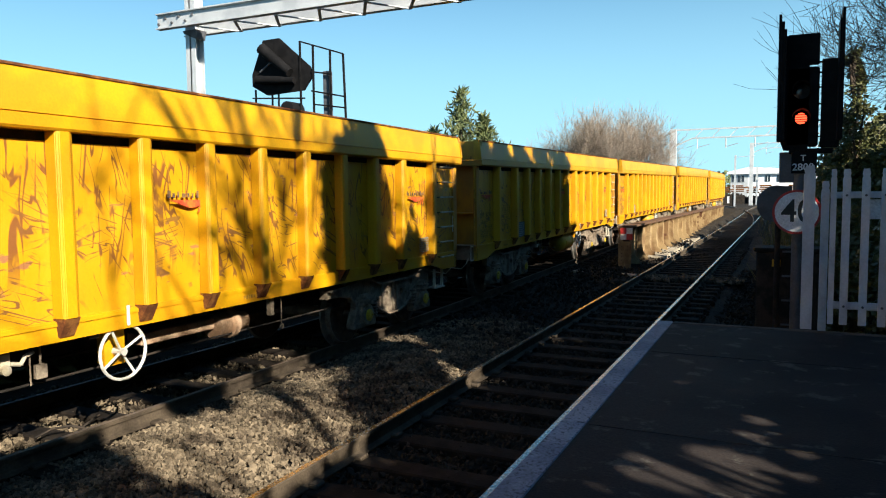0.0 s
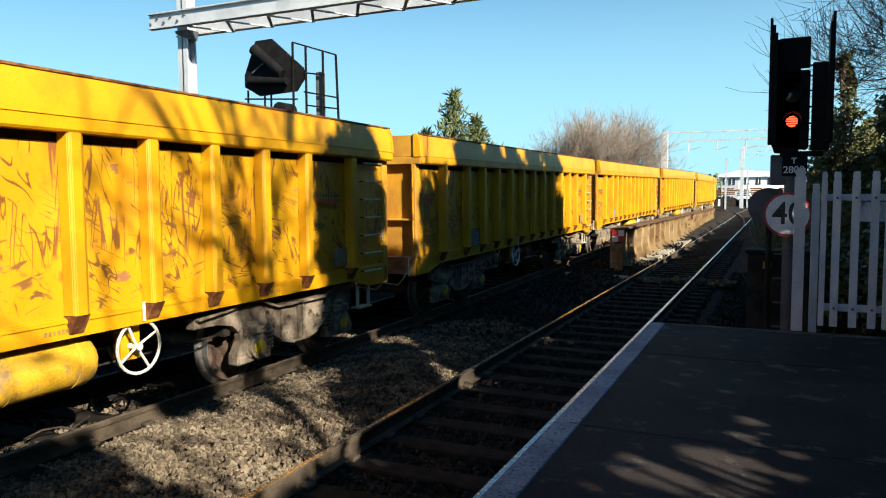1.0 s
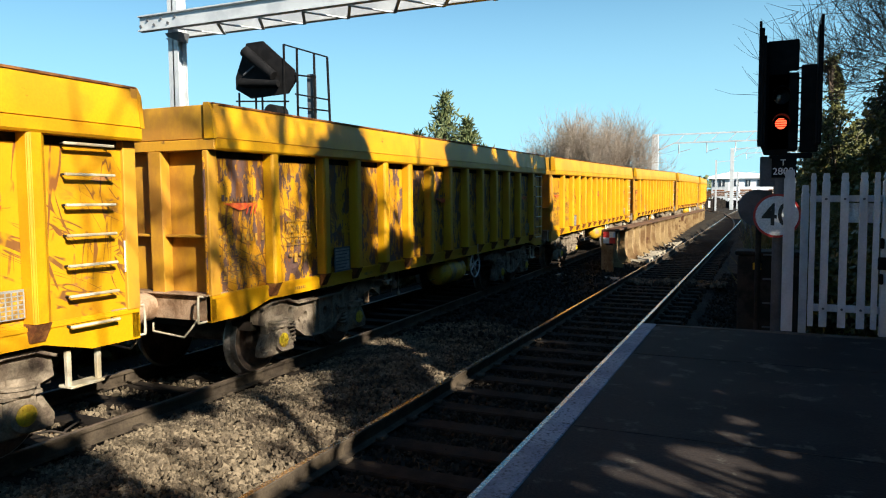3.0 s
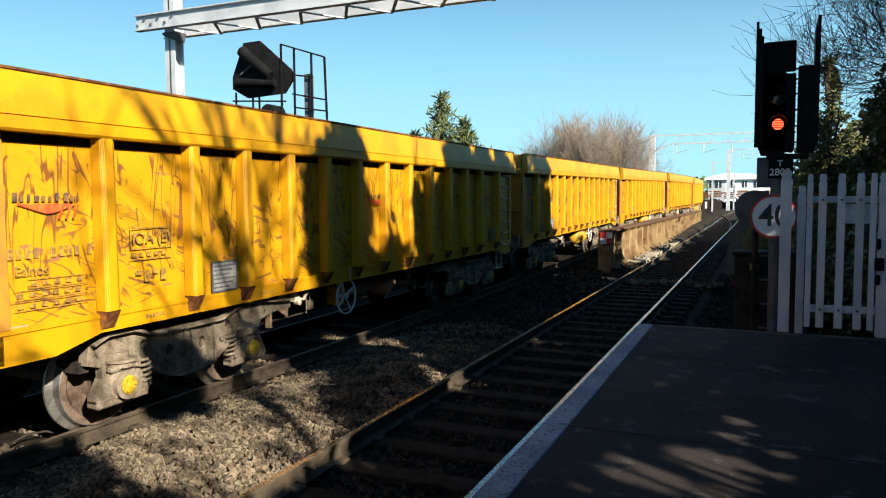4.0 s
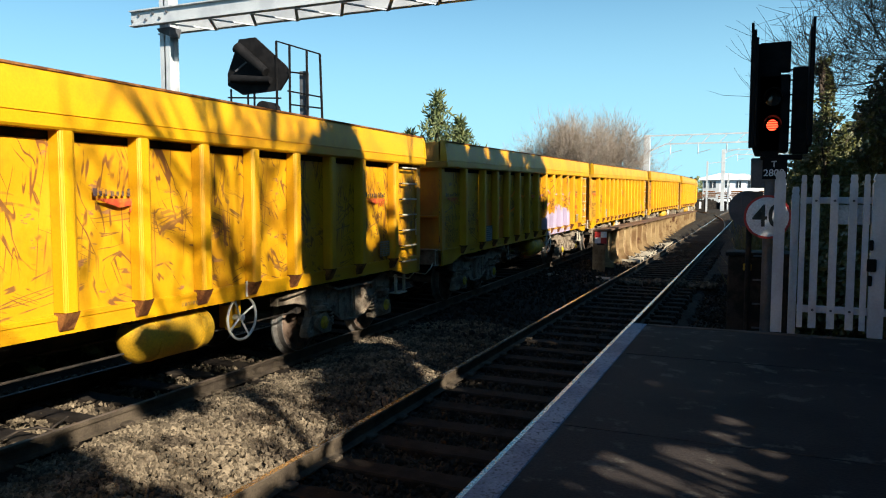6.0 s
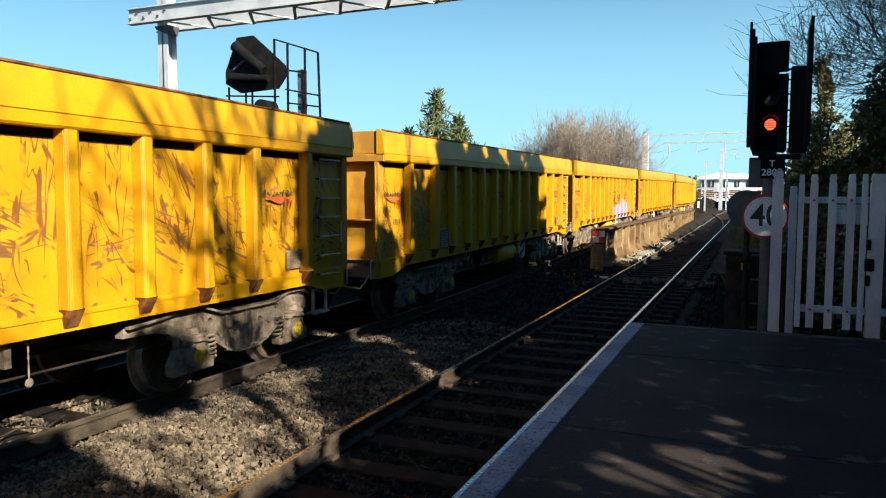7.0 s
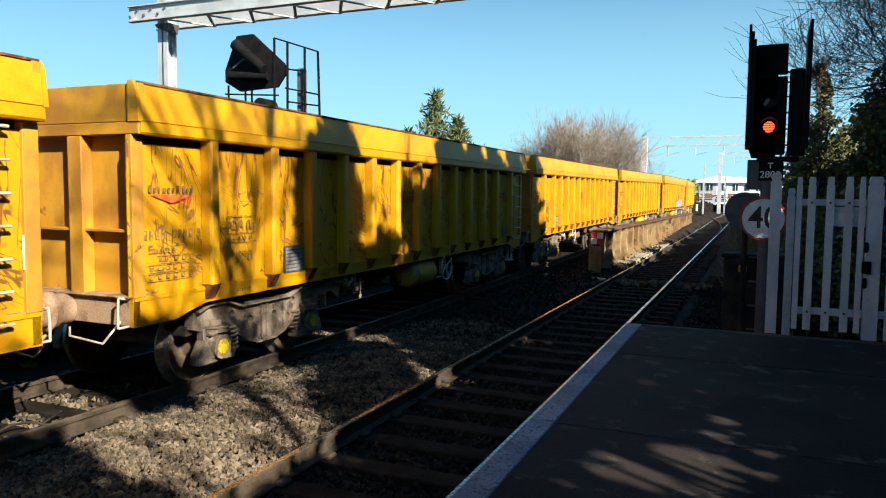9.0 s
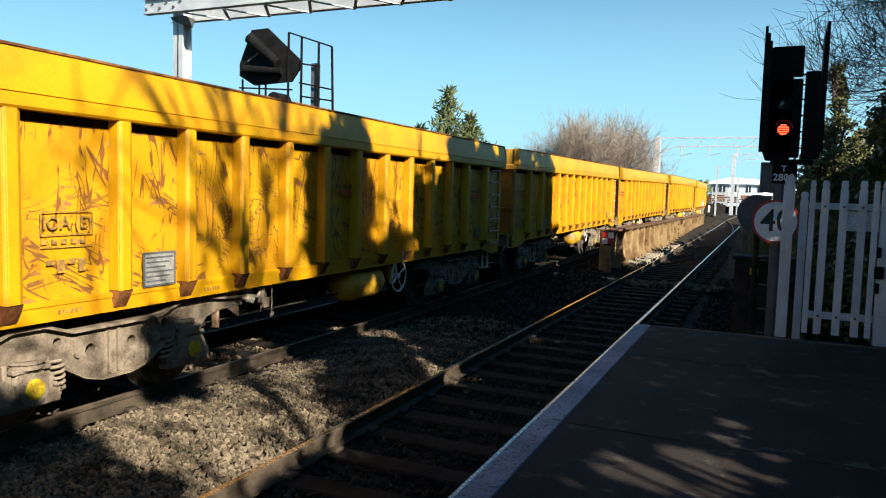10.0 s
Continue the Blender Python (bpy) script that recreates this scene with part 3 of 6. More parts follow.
def wagon_meshes():
    """The shared meshes of a wagon's parts."""
    bm = bmesh.new()
    prism(bm, LIP, "y", 0.02, WL - 0.02)
    MESH["rim"] = as_mesh("top_rim", bm, M["yellow"])
    bm = bmesh.new()
    prism(bm, [(-a, b) for a, b in LIP][::-1], "y", 0.02, WL - 0.02)
    MESH["rim_far"] = as_mesh("top_rim", bm, M["yellow"])
    # hat-section post with a tapered foot
    bm = bmesh.new()
    w, d = 0.094, 0.135
    prism(bm, [(0, -w), (d - 0.02, -w + 0.008), (d, -w + 0.03), (d, w * 0.28), (d - 0.045, w - 0.008), (0, w)], "z", 1.16, 2.653)
    bmesh.ops.bevel(bm, geom=[e for e in bm.edges if abs(e.verts[0].co.z - e.verts[1].co.z) > 1], offset=0.007, segments=2, affect="EDGES")
    MESH["post"] = as_mesh("side_post", bm, M["yellow"])
    bm = bmesh.new()
    top = [bm.verts.new(p) for p in ((0, -w, 1.158), (d, -w + 0.02, 1.158), (d - 0.02, w - 0.02, 1.158), (0, w, 1.158))]
    low = [bm.verts.new(p) for p in ((0.0, -w * 0.8, 1.00), (0.035, -w * 0.7, 1.00), (0.035, w * 0.7, 1.00), (0.0, w * 0.8, 1.00))]
    for i in range(4):
        bm.faces.new((top[i], top[(i + 1) % 4], low[(i + 1) % 4], low[i]))
    bm.faces.new(top[::-1])
    bm.faces.new(low)
    bmesh.ops.recalc_face_normals(bm, faces=bm.faces[:])
    MESH["gusset"] = as_mesh("post_foot", bm, M["rusty"], 0)
    # side sheets of three widths, slightly bulged and dented
    for key, width in (("narrow", 0.612), ("wide", 0.85), ("end", 0.95)):
        for side, nm in ((1, key), (-1, key + "_far")):
            rng = random.Random(len(nm) * 7)
            bm = bmesh.new()
            ny, nz = 7, 13
            bulges = [(rng.uniform(-.4, .4) * width, rng.uniform(1.2, 2.5), rng.uniform(.12, .3), rng.uniform(-.02, .03)) for _ in range(7)]
            grid = []
            for j in range(nz + 1):
                row = []
                for i in range(ny + 1):
                    y, z = (i / ny - 0.5) * (width + 0.03), 1.13 + 1.45 * j / nz
                    e = math.sin(math.pi * i / ny) * math.sin(math.pi * j / nz)
                    x = 0.012 * e + sum(h * math.exp(-((y - cy) ** 2 + (z - cz) ** 2) / s / s) for cy, cz, s, h in bulges) * min(1, 2 * e)
                    row.append(bm.verts.new((side * x, y, z)))
                grid.append(row)
            for a, b in zip(grid, grid[1:]):
                for i in range(ny):
                    bm.faces.new((a[i], a[i + 1], b[i + 1], b[i]) if side > 0 else (a[i], b[i], b[i + 1], a[i + 1]))
            thicken(bm, 0.012)
            MESH[nm] = as_mesh("side_sheet", bm, M["panel"], 60)
    # Black backing paints the rim's shadow into the gap above the sheets.
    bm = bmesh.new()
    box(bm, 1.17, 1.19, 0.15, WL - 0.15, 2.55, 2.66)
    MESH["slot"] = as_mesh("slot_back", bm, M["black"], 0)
    bm = bmesh.new()
    box(bm, 1.27, 1.335, 0.03, WL - 0.03, 3.118, 3.138)
    MESH["rim_edge"] = as_mesh("rim_edge", bm, M["rusty"], 0)
    # sill with its dropped ends
    out = [(0, 0.85), (0.52, 0.85), (0.98, 0.965), (WL - 0.98, 0.965), (WL - 0.52, 0.85), (WL, 0.85), (WL, 1.14), (0, 1.14)]
    for nm, x0, x1 in (("sill", 1.19, 1.245), ("sill_far", -1.245, -1.19)):
        bm = bmesh.new()
        prism(bm, out, "x", x0, x1)
        box(bm, x0 - 0.01, x1 + 0.012 if x0 > 0 else x1 + 0.01, 0.01, WL - 0.01, 1.095, 1.13)
        MESH[nm] = as_mesh("side_sill", bm, M["yellow"], 0)
    bm = bmesh.new()
    box(bm, -1.20, 1.20, 0.1, WL - 0.1, 1.04, 1.12)
    for x in (-0.55, 0.55):
        box(bm, x - 0.09, x + 0.09, 0.3, WL - 0.3, 0.72, 1.04)
    for i in range(9):
        box(bm, -1.18, 1.18, 0.9 + i * 1.3, 1.0 + i * 1.3, 0.92, 1.04)
    MESH["floor"] = as_mesh("underframe", bm, M["black"], 0)
    # end wall: plate, rim, posts and shelf
    for nm, y, s in (("rear", 0.0, 1), ("front", WL, -1)):
        def eb(x0, x1, a, b, z0, z1, bev=0.006):
            ya, yb = sorted((y + s * a, y + s * b))
            box(bm, x0, x1, ya, yb, z0, z1, bev)
        END[nm] = []
        for pn, dims in (("end_sheet", (-1.20, 1.20, 0.13, 0.15, 1.10, 2.70)), ("end_rim", (-1.355, 1.355, 0.0, 0.12, 2.655, 2.765)), ("end_rim", (-1.34, 1.34, 0.02, 0.10, 2.772, 3.12)),
                         ("corner_post", (-1.262, -1.19, 0.0, 0.14, 1.13, 2.652)), ("corner_post", (1.19, 1.262, 0.0, 0.14, 1.13, 2.652)),
                         ("end_rib", (-0.62, -0.44, 0.0, 0.13, 1.13, 2.652)), ("end_rib", (0.44, 0.62, 0.0, 0.13, 1.13, 2.652)), ("end_shelf", (-1.22, 1.22, 0.03, 0.13, 1.74, 1.77))):
            bm = bmesh.new()
            eb(*dims)
            END[nm].append((pn, as_mesh(pn, bm, M["endwall"], 0)))
        bm = bmesh.new()
        eb(-1.245, 1.245, 0.0, 0.09, 0.86, 1.13)
        eb(-1.24, 1.24, -0.05, 0.30, 1.13, 1.15)
        eb(-0.30, 0.30, -0.02, 0.0, 0.82, 1.12)
        MESH["head_" + nm] = as_mesh("headstock", bm, M["dust"], 0)
        bm = bmesh.new()
        lathe(bm, [(0, 0.16), (-0.16, 0.16), (-0.17, 0.19), (-0.24, 0.20), (-0.27, 0.17), (-0.34, 0.16), (-0.40, 0.19), (-0.474, 0.19)] if s > 0 else
              [(0, 0.16), (0.16, 0.16), (0.17, 0.19), (0.24, 0.20), (0.27, 0.17), (0.34, 0.16), (0.40, 0.19), (0.474, 0.19)], (0.35, y, 0.98), "y", 20)
        for x in (0.14, 0.30):
            bar(bm, (x, y, 0.9), (x + 0.03, y - s * 0.30, 0.66), 0.018)
            bar(bm, (x + 0.03, y - s * 0.30, 0.66), (x + 0.02, y - s * 0.46, 0.82), 0.018)
        MESH["coupler_" + nm] = as_mesh("coupler", bm, M["dust"])
        bm = bmesh.new()
        yy = y - s * 0.12
        for a, b in (((0.55, yy, 0.83), (0.55, yy, 0.74)), ((0.55, yy, 0.74), (0.98, yy, 0.70)), ((0.98, yy, 0.70), (1.08, yy, 0.80)), ((1.08, yy, 0.80), (1.08, y, 0.90))):
            bar(bm, a, b, 0.011)
        MESH["lever_" + nm] = as_mesh("uncoupling_lever", bm, M["ladder"])
        bm = bmesh.new()
        xx = 1.18
        for a, b in (((xx, y, 1.12), (xx, y - s * .11, 1.14)), ((xx, y - s * .11, 1.14), (xx, y - s * .12, 1.02)), ((xx, y - s * .12, .86), (xx, y, .86)), ((xx, y - s * .12, 1.02), (xx, y - s * .12, .86))):
            bar(bm, a, b, 0.012)
        MESH["grab_" + nm] = as_mesh("grab_handle", bm, M["ladder"])
    # corner cap at the rim's end
    bm = bmesh.new()
    prism(bm, [(1.24, 2.77), (1.375, 2.77), (1.345, 3.06), (1.30, 3.14), (1.24, 3.14)], "y", -0.012, 0.03)
    MESH["cap"] = as_mesh("corner_cap", bm, M["yellow"], 0)
    # ladder rung and step
    bm = bmesh.new()
    bar(bm, (0.0, 0, 0), (0.075, 0, 0.0), 0.009, seg=6)
    MESH["stay"] = as_mesh("rung_stay", bm, M["black"])
    bm = bmesh.new()
    box(bm, 0.062, 0.094, -0.245, 0.245, -0.012, 0.012, 0.006)
    MESH["rung"] = as_mesh("rung", bm, M["ladder"], 0)
    bm = bmesh.new()
    for y in (-0.15, 0.15):
        box(bm, -0.02, 0.02, y - 0.022, y + 0.022, 0.54, 0.86, 0.004)
    box(bm, -0.10, 0.06, -0.17, 0.17, 0.53, 0.555, 0.004)
    MESH["step"] = as_mesh("step", bm, M["ladder"], 0)
    # bogie frame: one pierced side plate, swept from an outline with openings
    cu = bpy.data.curves.new("plate", "CURVE")
    cu.dimensions, cu.fill_mode, cu.extrude, cu.bevel_depth = "2D", "BOTH", 0.05, 0.008
    outline = [(-1.24, 0.66), (-1.22, 0.84), (-1.05, 0.90), (-0.76, 0.90), (-0.50, 0.81), (0.46, 0.81), (0.76, 0.91), (1.08, 0.925), (1.40, 0.88), (1.78, 0.85), (1.78, 0.76), (1.42, 0.75), (1.20, 0.70),
               (1.12, 0.62), (0.68, 0.60), (0.54, 0.50), (0.34, 0.38), (0.16, 0.335), (-0.16, 0.335), (-0.34, 0.38), (-0.54, 0.50), (-0.68, 0.60), (-1.12, 0.62)]
    holes = [[(cx + rx * math.cos(a * math.pi / 6), cz + rz * math.sin(a * math.pi / 6)) for a in range(12)] for cx, cz, rx, rz in
             ((-0.60, 0.735, 0.05, 0.05), (0.60, 0.735, 0.05, 0.05), (-0.27, 0.61, 0.06, 0.068), (0.19, 0.61, 0.06, 0.068), (0.22, 0.45, 0.018, 0.018))]
    for pts in [outline] + holes:
        sp = cu.splines.new("POLY")
        sp.points.add(len(pts) - 1)
        for q, (a, b) in zip(sp.points, pts):
            q.co = (a, b, 0, 1)
        sp.use_cyclic_u = True
    tmp = bpy.data.objects.new("plate", cu)
    scene.collection.objects.link(tmp)
    plate = bpy.data.meshes.new_from_object(tmp.evaluated_get(bpy.context.evaluated_depsgraph_get()))
    bpy.data.objects.remove(tmp)
    plate.transform(Matrix(((0, 0, 1, 0), (1, 0, 0, 0), (0, 1, 0, 0), (0, 0, 0, 1))))
    for nm, x in (("frame", 1.02), ("frame_far", -1.02)):
        bm = bmesh.new()
        bm.from_mesh(plate)
        bmesh.ops.translate(bm, verts=bm.verts, vec=(x, 0, 0))
        s = 1 if x > 0 else -1
        # flanges along the top and bottom of the frame
        top = [(-1.22, 0.84), (-1.05, 0.905), (-0.76, 0.905), (-0.50, 0.818), (0.46, 0.818), (0.76, 0.918), (1.08, 0.932), (1.40, 0.888), (1.78, 0.858)]
        belly = [(-0.66, 0.60), (-0.54, 0.50), (-0.34, 0.38), (-0.16, 0.335), (0.16, 0.335), (0.34, 0.38), (0.54, 0.50), (0.66, 0.60)]
        for line in (top, belly):
            for a, b in zip(line, line[1:]):
                strut(bm, (x + s * 0.03, a[0], a[1]), (x + s * 0.03, b[0], b[1]), 0.20 if line is top else 0.13, 0.026)
        for y, w in ((-0.08, 0.012), (0.02, 0.012), (0.36, 0.012)):
            box(bm, min(x, x + s * 0.085), max(x, x + s * 0.085), y - w, y + w, 0.37, 0.81)
        for y in (-0.42, 0.48):
            bar(bm, (x, y, 0.60), (x + s * 0.09, y, 0.60), 0.03, seg=8)
        MESH[nm] = as_mesh("side_frame", bm, M["bogie"], 40)
    bm = bmesh.new()
    box(bm, -1.0, 1.0, -0.20, 0.20, 0.40, 0.74, 0.02)
    for y in (-1.22, 1.22):
        box(bm, -1.0, 1.0, y - 0.05, y + 0.05, 0.58, 0.68)
    MESH["bolster"] = as_mesh("bolster", bm, M["black"], 0)
    bm = bmesh.new()
    box(bm, 0.98, 1.15, -0.145, 0.145, 0.29, 0.585, 0.03)
    box(bm, 0.98, 1.13, -0.30, 0.30, 0.24, 0.34, 0.02)
    box(bm, 1.10, 1.17, -0.17, 0.17, 0.56, 0.60, 0.006)
    prism(bm, [(0.15, 0.34), (0.30, 0.30), (0.30, 0.36), (0.20, 0.52), (0.15, 0.55)], "x", 1.0, 1.12)
    prism(bm, [(-0.15, 0.34), (-0.30, 0.30), (-0.30, 0.36), (-0.20, 0.52), (-0.15, 0.55)][::-1], "x", 1.0, 1.12)
    bar(bm, (1.1, 0, 0.42), (1.19, 0, 0.42), 0.135, seg=20)
    bar(bm, (1.08, 0, 0.585), (1.08, 0, 0.635), 0.135, seg=20)
    bar(bm, (1.08, 0, 0.635), (1.08, 0, 0.66), 0.155, seg=20)
    bar(bm, (1.08, 0, 0.66), (1.08, 0, 0.72), 0.085, seg=16)
    box(bm, 1.0, 1.10, -0.205, -0.165, 0.30, 0.64, 0.008)
    box(bm, 1.0, 1.10, 0.165, 0.205, 0.30, 0.64, 0.008)
    MESH["axlebox"] = as_mesh("axlebox", bm, M["bogie"], 40)
    bm = bmesh.new()
    lathe(bm, [(1.185, 0.088), (1.20, 0.088), (1.207, 0.075), (1.207, 0.03), (1.215, 0.025)], (0, 0, 0.42), "x", 20)
    for i in range(3):
        a = 2.1 * i
        bar(bm, (1.20, math.cos(a) * 0.06, 0.42 + math.sin(a) * 0.06), (1.22, math.cos(a) * 0.06, 0.42 + math.sin(a) * 0.06), 0.014, seg=6)
    MESH["axlecap"] = as_mesh("axle_cap", bm, M["axlecap"])
    g = Geo()
    turns, seg = 5, 12
    pts = [Vector((1.08 + 0.062 * math.cos(2 * math.pi * i / seg), 0.062 * math.sin(2 * math.pi * i / seg), 0.35 + 0.25 * i / (turns * seg))) for i in range(turns * seg + 1)]
    for i, p in enumerate(pts):
        a = 2 * math.pi * i / seg
        out = Vector((math.cos(a), math.sin(a), 0))
        g.v += [p + out * 0.016 * math.cos(j * math.pi / 3) + Vector((0, 0, 0.016 * math.sin(j * math.pi / 3))) for j in range(6)]
        if i:
            o = 6 * (i - 1)
            g.f += [(o + j, o + (j + 1) % 6, o + 6 + (j + 1) % 6, o + 6 + j) for j in range(6)]
    MESH["spring"] = g.mesh("coil_spring", M["bogie"])
    bm = bmesh.new()
    prof = [(0.66, 0.08), (0.66, 0.40), (0.655, 0.46), (0.668, 0.485), (0.69, 0.485), (0.705, 0.455), (0.72, 0.425), (0.795, 0.42), (0.80, 0.41), (0.80, 0.35), (0.775, 0.33), (0.745, 0.30), (0.74, 0.16), (0.80, 0.12), (0.80, 0.08)]
    for s in (1, -1):
        lathe(bm, [(s * a, r) for a, r in prof], (0, 0, 0), "x", 40)
    bar(bm, (-1.05, 0, 0), (1.05, 0, 0), 0.075, seg=14)
    for i in range(4):
        a = math.pi / 2 * i
        bar(bm, (0.738, math.cos(a) * 0.24, math.sin(a) * 0.24), (0.75, math.cos(a) * 0.24, math.sin(a) * 0.24), 0.03, seg=8)
    me = as_mesh("wheelset", bm, [M["wheel"], M["tread"]])
    for p in me.polygons:
        r = math.hypot(p.center.y, p.center.z)
        if r > 0.405 and 0.66 < abs(p.center.x) < 0.81:
            p.material_index = 1
    MESH["wheelset"] = me
    # hand wheel, tank, brackets
    bm = bmesh.new()
    for i in range(32):
        a, b = 2 * math.pi * i / 32, 2 * math.pi * (i + 1) / 32
        bar(bm, (0, math.cos(a) * 0.245, math.sin(a) * 0.245), (0, math.cos(b) * 0.245, math.sin(b) * 0.245), 0.015, seg=8)
    for i in range(4):
        a = 0.5 + i * math.pi / 2
        bar(bm, (-0.03, 0, 0), (0, math.cos(a) * 0.245, math.sin(a) * 0.245), 0.013, seg=6)
    bar(bm, (-0.12, 0, 0), (0.015, 0, 0), 0.035, seg=10)
    MESH["handwheel"] = as_mesh("brake_handwheel", bm, M["white"])
    bm = bmesh.new()
    box(bm, 1.06, 1.10, -0.11, 0.11, 0.62, 1.0)
    box(bm, 0.9, 1.10, -0.02, 0.02, 0.62, 1.0)
    MESH["bracket"] = as_mesh("handwheel_bracket", bm, M["yellow"], 0)
    bm = bmesh.new()
    prism(bm, [(-0.20, 0.97), (0.14, 0.97), (0.14, 0.62), (-0.12, 0.78)], "x", 1.05, 1.07)
    box(bm, 1.0, 1.07, -0.23, -0.19, 0.55, 0.97)
    MESH["side_bracket"] = as_mesh("side_bracket", bm, M["dust"], 0)
    # valve block with a bent pipe, and a hanging tag box
    bm = bmesh.new()
    box(bm, 1.02, 1.10, -0.06, 0.06, 0.80, 0.93, 0.01)
    lathe(bm, [(-0.05, 0.02), (-0.04, 0.04), (0.04, 0.04), (0.05, 0.02)], (1.10, 0.0, 0.80), "x", 10)
    for a, b in (((1.10, 0.05, 0.84), (1.11, 0.13, 0.82)), ((1.11, 0.13, 0.82), (1.11, 0.17, 0.88)), ((1.11, 0.17, 0.88), (1.11, 0.24, 0.90))):
        bar(bm, a, b, 0.017, seg=8)
    MESH["valve"] = as_mesh("valve", bm, M["ladder"])
    bm = bmesh.new()
    box(bm, 1.05, 1.10, -0.05, 0.05, 0.66, 0.78, 0.008)
    bar(bm, (1.075, 0, 0.78), (1.075, 0, 0.97), 0.010, seg=6)
    bar(bm, (1.075, -0.09, 0.62), (1.075, -0.09, 0.97), 0.007, seg=6)
    MESH["hanger"] = as_mesh("pipe_hanger", bm, M["bogie"])
    bm = bmesh.new()
    lathe(bm, [(-0.56, 0.05), (-0.54, 0.13), (-0.48, 0.20), (-0.42, 0.23), (0.42, 0.23), (0.48, 0.20), (0.54, 0.13), (0.56, 0.05)], (0.98, 0, 0.71), "y", 24)
    for y in (-0.3, 0.3):
        lathe(bm, [(y - 0.02, 0.237), (y + 0.02, 0.237)], (0.98, 0, 0.71), "y", 24)
    MESH["tank"] = as_mesh("air_tank", bm, M["tank"])
    bm = bmesh.new()
    lathe(bm, [(-0.30, 0.06), (-0.28, 0.14), (-0.10, 0.14), (-0.08, 0.17), (0.0, 0.17), (0.02, 0.12), (0.22, 0.10), (0.24, 0.05)], (0.85, 0, 0.70), "y", 20)
    box(bm, 0.7, 0.9, -1.3, -0.3, 0.68, 0.80, 0.01)
    MESH["brake"] = as_mesh("brake_cylinder", bm, M["dust"])
    bm = bmesh.new()
    bar(bm, (1.12, -0.12, 0.95), (1.12, -0.12, 0.62), 0.008, seg=6)
    lathe(bm, [(-0.012, 0.03), (0.0, 0.04), (0.012, 0.03)], (1.12, -0.12, 0.58), "x", 12)
    box(bm, 1.08, 1.14, -0.34, -0.28, 0.74, 0.95)
    MESH["pull_ring"] = as_mesh("release_pull", bm, M["bogie"])
    bm = bmesh.new()
    for x in (0.3, -0.3):
        bar(bm, (x, 2.4, 0.62), (x, 9.9, 0.62), 0.022)
    bar(bm, (0.95, 3.2, 0.60), (0.95, 9.2, 0.60), 0.012)
    MESH["rods"] = as_mesh("brake_rodding", bm, M["black"])
    # painted data tables and placards
    rows = []
    for j in range(3):
        z = 0.16 - j * 0.085
        rows += [(-0.36 + (0.12 if j == 0 else 0), 0.30, z, z + 0.006), (-0.36 + (0.12 if j == 0 else 0), 0.30, z - 0.07, z - 0.064)]
        rows += [(-0.34 + 0.105 * i + (0.12 if j == 0 else 0), -0.34 + 0.105 * i + 0.05 + (0.12 if j == 0 else 0), z - 0.05, z - 0.012) for i in range(5 if j == 0 else 6)]
    MESH["table"] = as_mesh("data_table", flat(rows), M["ink"], 0)
    MESH["number"] = as_mesh("number_bar", flat([(0, 0.045, 0, 0.085)]), M["ink"], 0)
    MESH["class_frame"] = as_mesh("class_frame", flat([(-0.25, 0.25, 0.09, 0.10), (-0.25, 0.25, -0.10, -0.09), (-0.25, -0.24, -0.10, 0.10), (0.24, 0.25, -0.10, 0.10),
                                                       (-0.25, 0.25, -0.20, -0.19)] + [(-0.24 + 0.09 * i, -0.19 + 0.09 * i, -0.17, -0.13) for i in range(5)] +
                                                      [(-0.20 + 0.10 * i, -0.13 + 0.10 * i, -0.34 - 0.07 * (i % 2), -0.30) for i in range(4)]), M["ink"], 0)
    MESH["class"] = side_text("IOA (E)", 0.15)
    MESH["type"] = side_text("Ealnos", 0.115)
    bm = flat([(-0.19, 0.19, -0.15, 0.15)], 0.008)
    MESH["placard"] = as_mesh("placard", bm, M["plate"], 0)
    MESH["placard_lines"] = [as_mesh("placard_line", flat([r], 0.011), M["grey"], 0) for r in [(-0.17, 0.17 - 0.05 * (i % 3), 0.10 - 0.045 * i, 0.115 - 0.045 * i) for i in range(6)] + [(-0.20, 0.20, 0.14, 0.16), (-0.20, -0.18, -0.16, 0.14), (0.18, 0.20, -0.16, 0.14), (-0.20, 0.20, -0.17, -0.15)]]
    MESH["barcode"] = as_mesh("barcode_panel", flat([(-0.14 + 0.05 * i, -0.105 + 0.05 * i, -0.10 + 0.035 * j, -0.075 + 0.035 * j) for i in range(6) for j in range(6)]), M["ink"], 0)
    MESH["barcode_back"] = as_mesh("barcode_back", flat([(-0.15, 0.16, -0.11, 0.12)], 0.001), M["plate"], 0)
    MESH["warning"] = as_mesh("warning_plate", flat([(-0.055, 0.055, -0.14, 0.14)], 0.004), M["signwhite"], 0)
    bm = bmesh.new()
    prism(bm, [(-0.045, 0.0), (0.045, 0.0), (0, 0.09)], "x", 0.004, 0.006)
    MESH["warning_mark"] = as_mesh("warning_mark", bm, M["axlecap"], 0)
    MESH["stencil_bar"] = as_mesh("stencil_bar", flat([(-0.12, -0.095, 0, 0.035)]), M["ink"], 0)
    MESH["white_dash"] = as_mesh("white_dash", flat([(-0.012, 0.022, -0.09, 0.09)]), M["white"], 0)


wagon_meshes()
GROUP = "train of yellow open wagons"


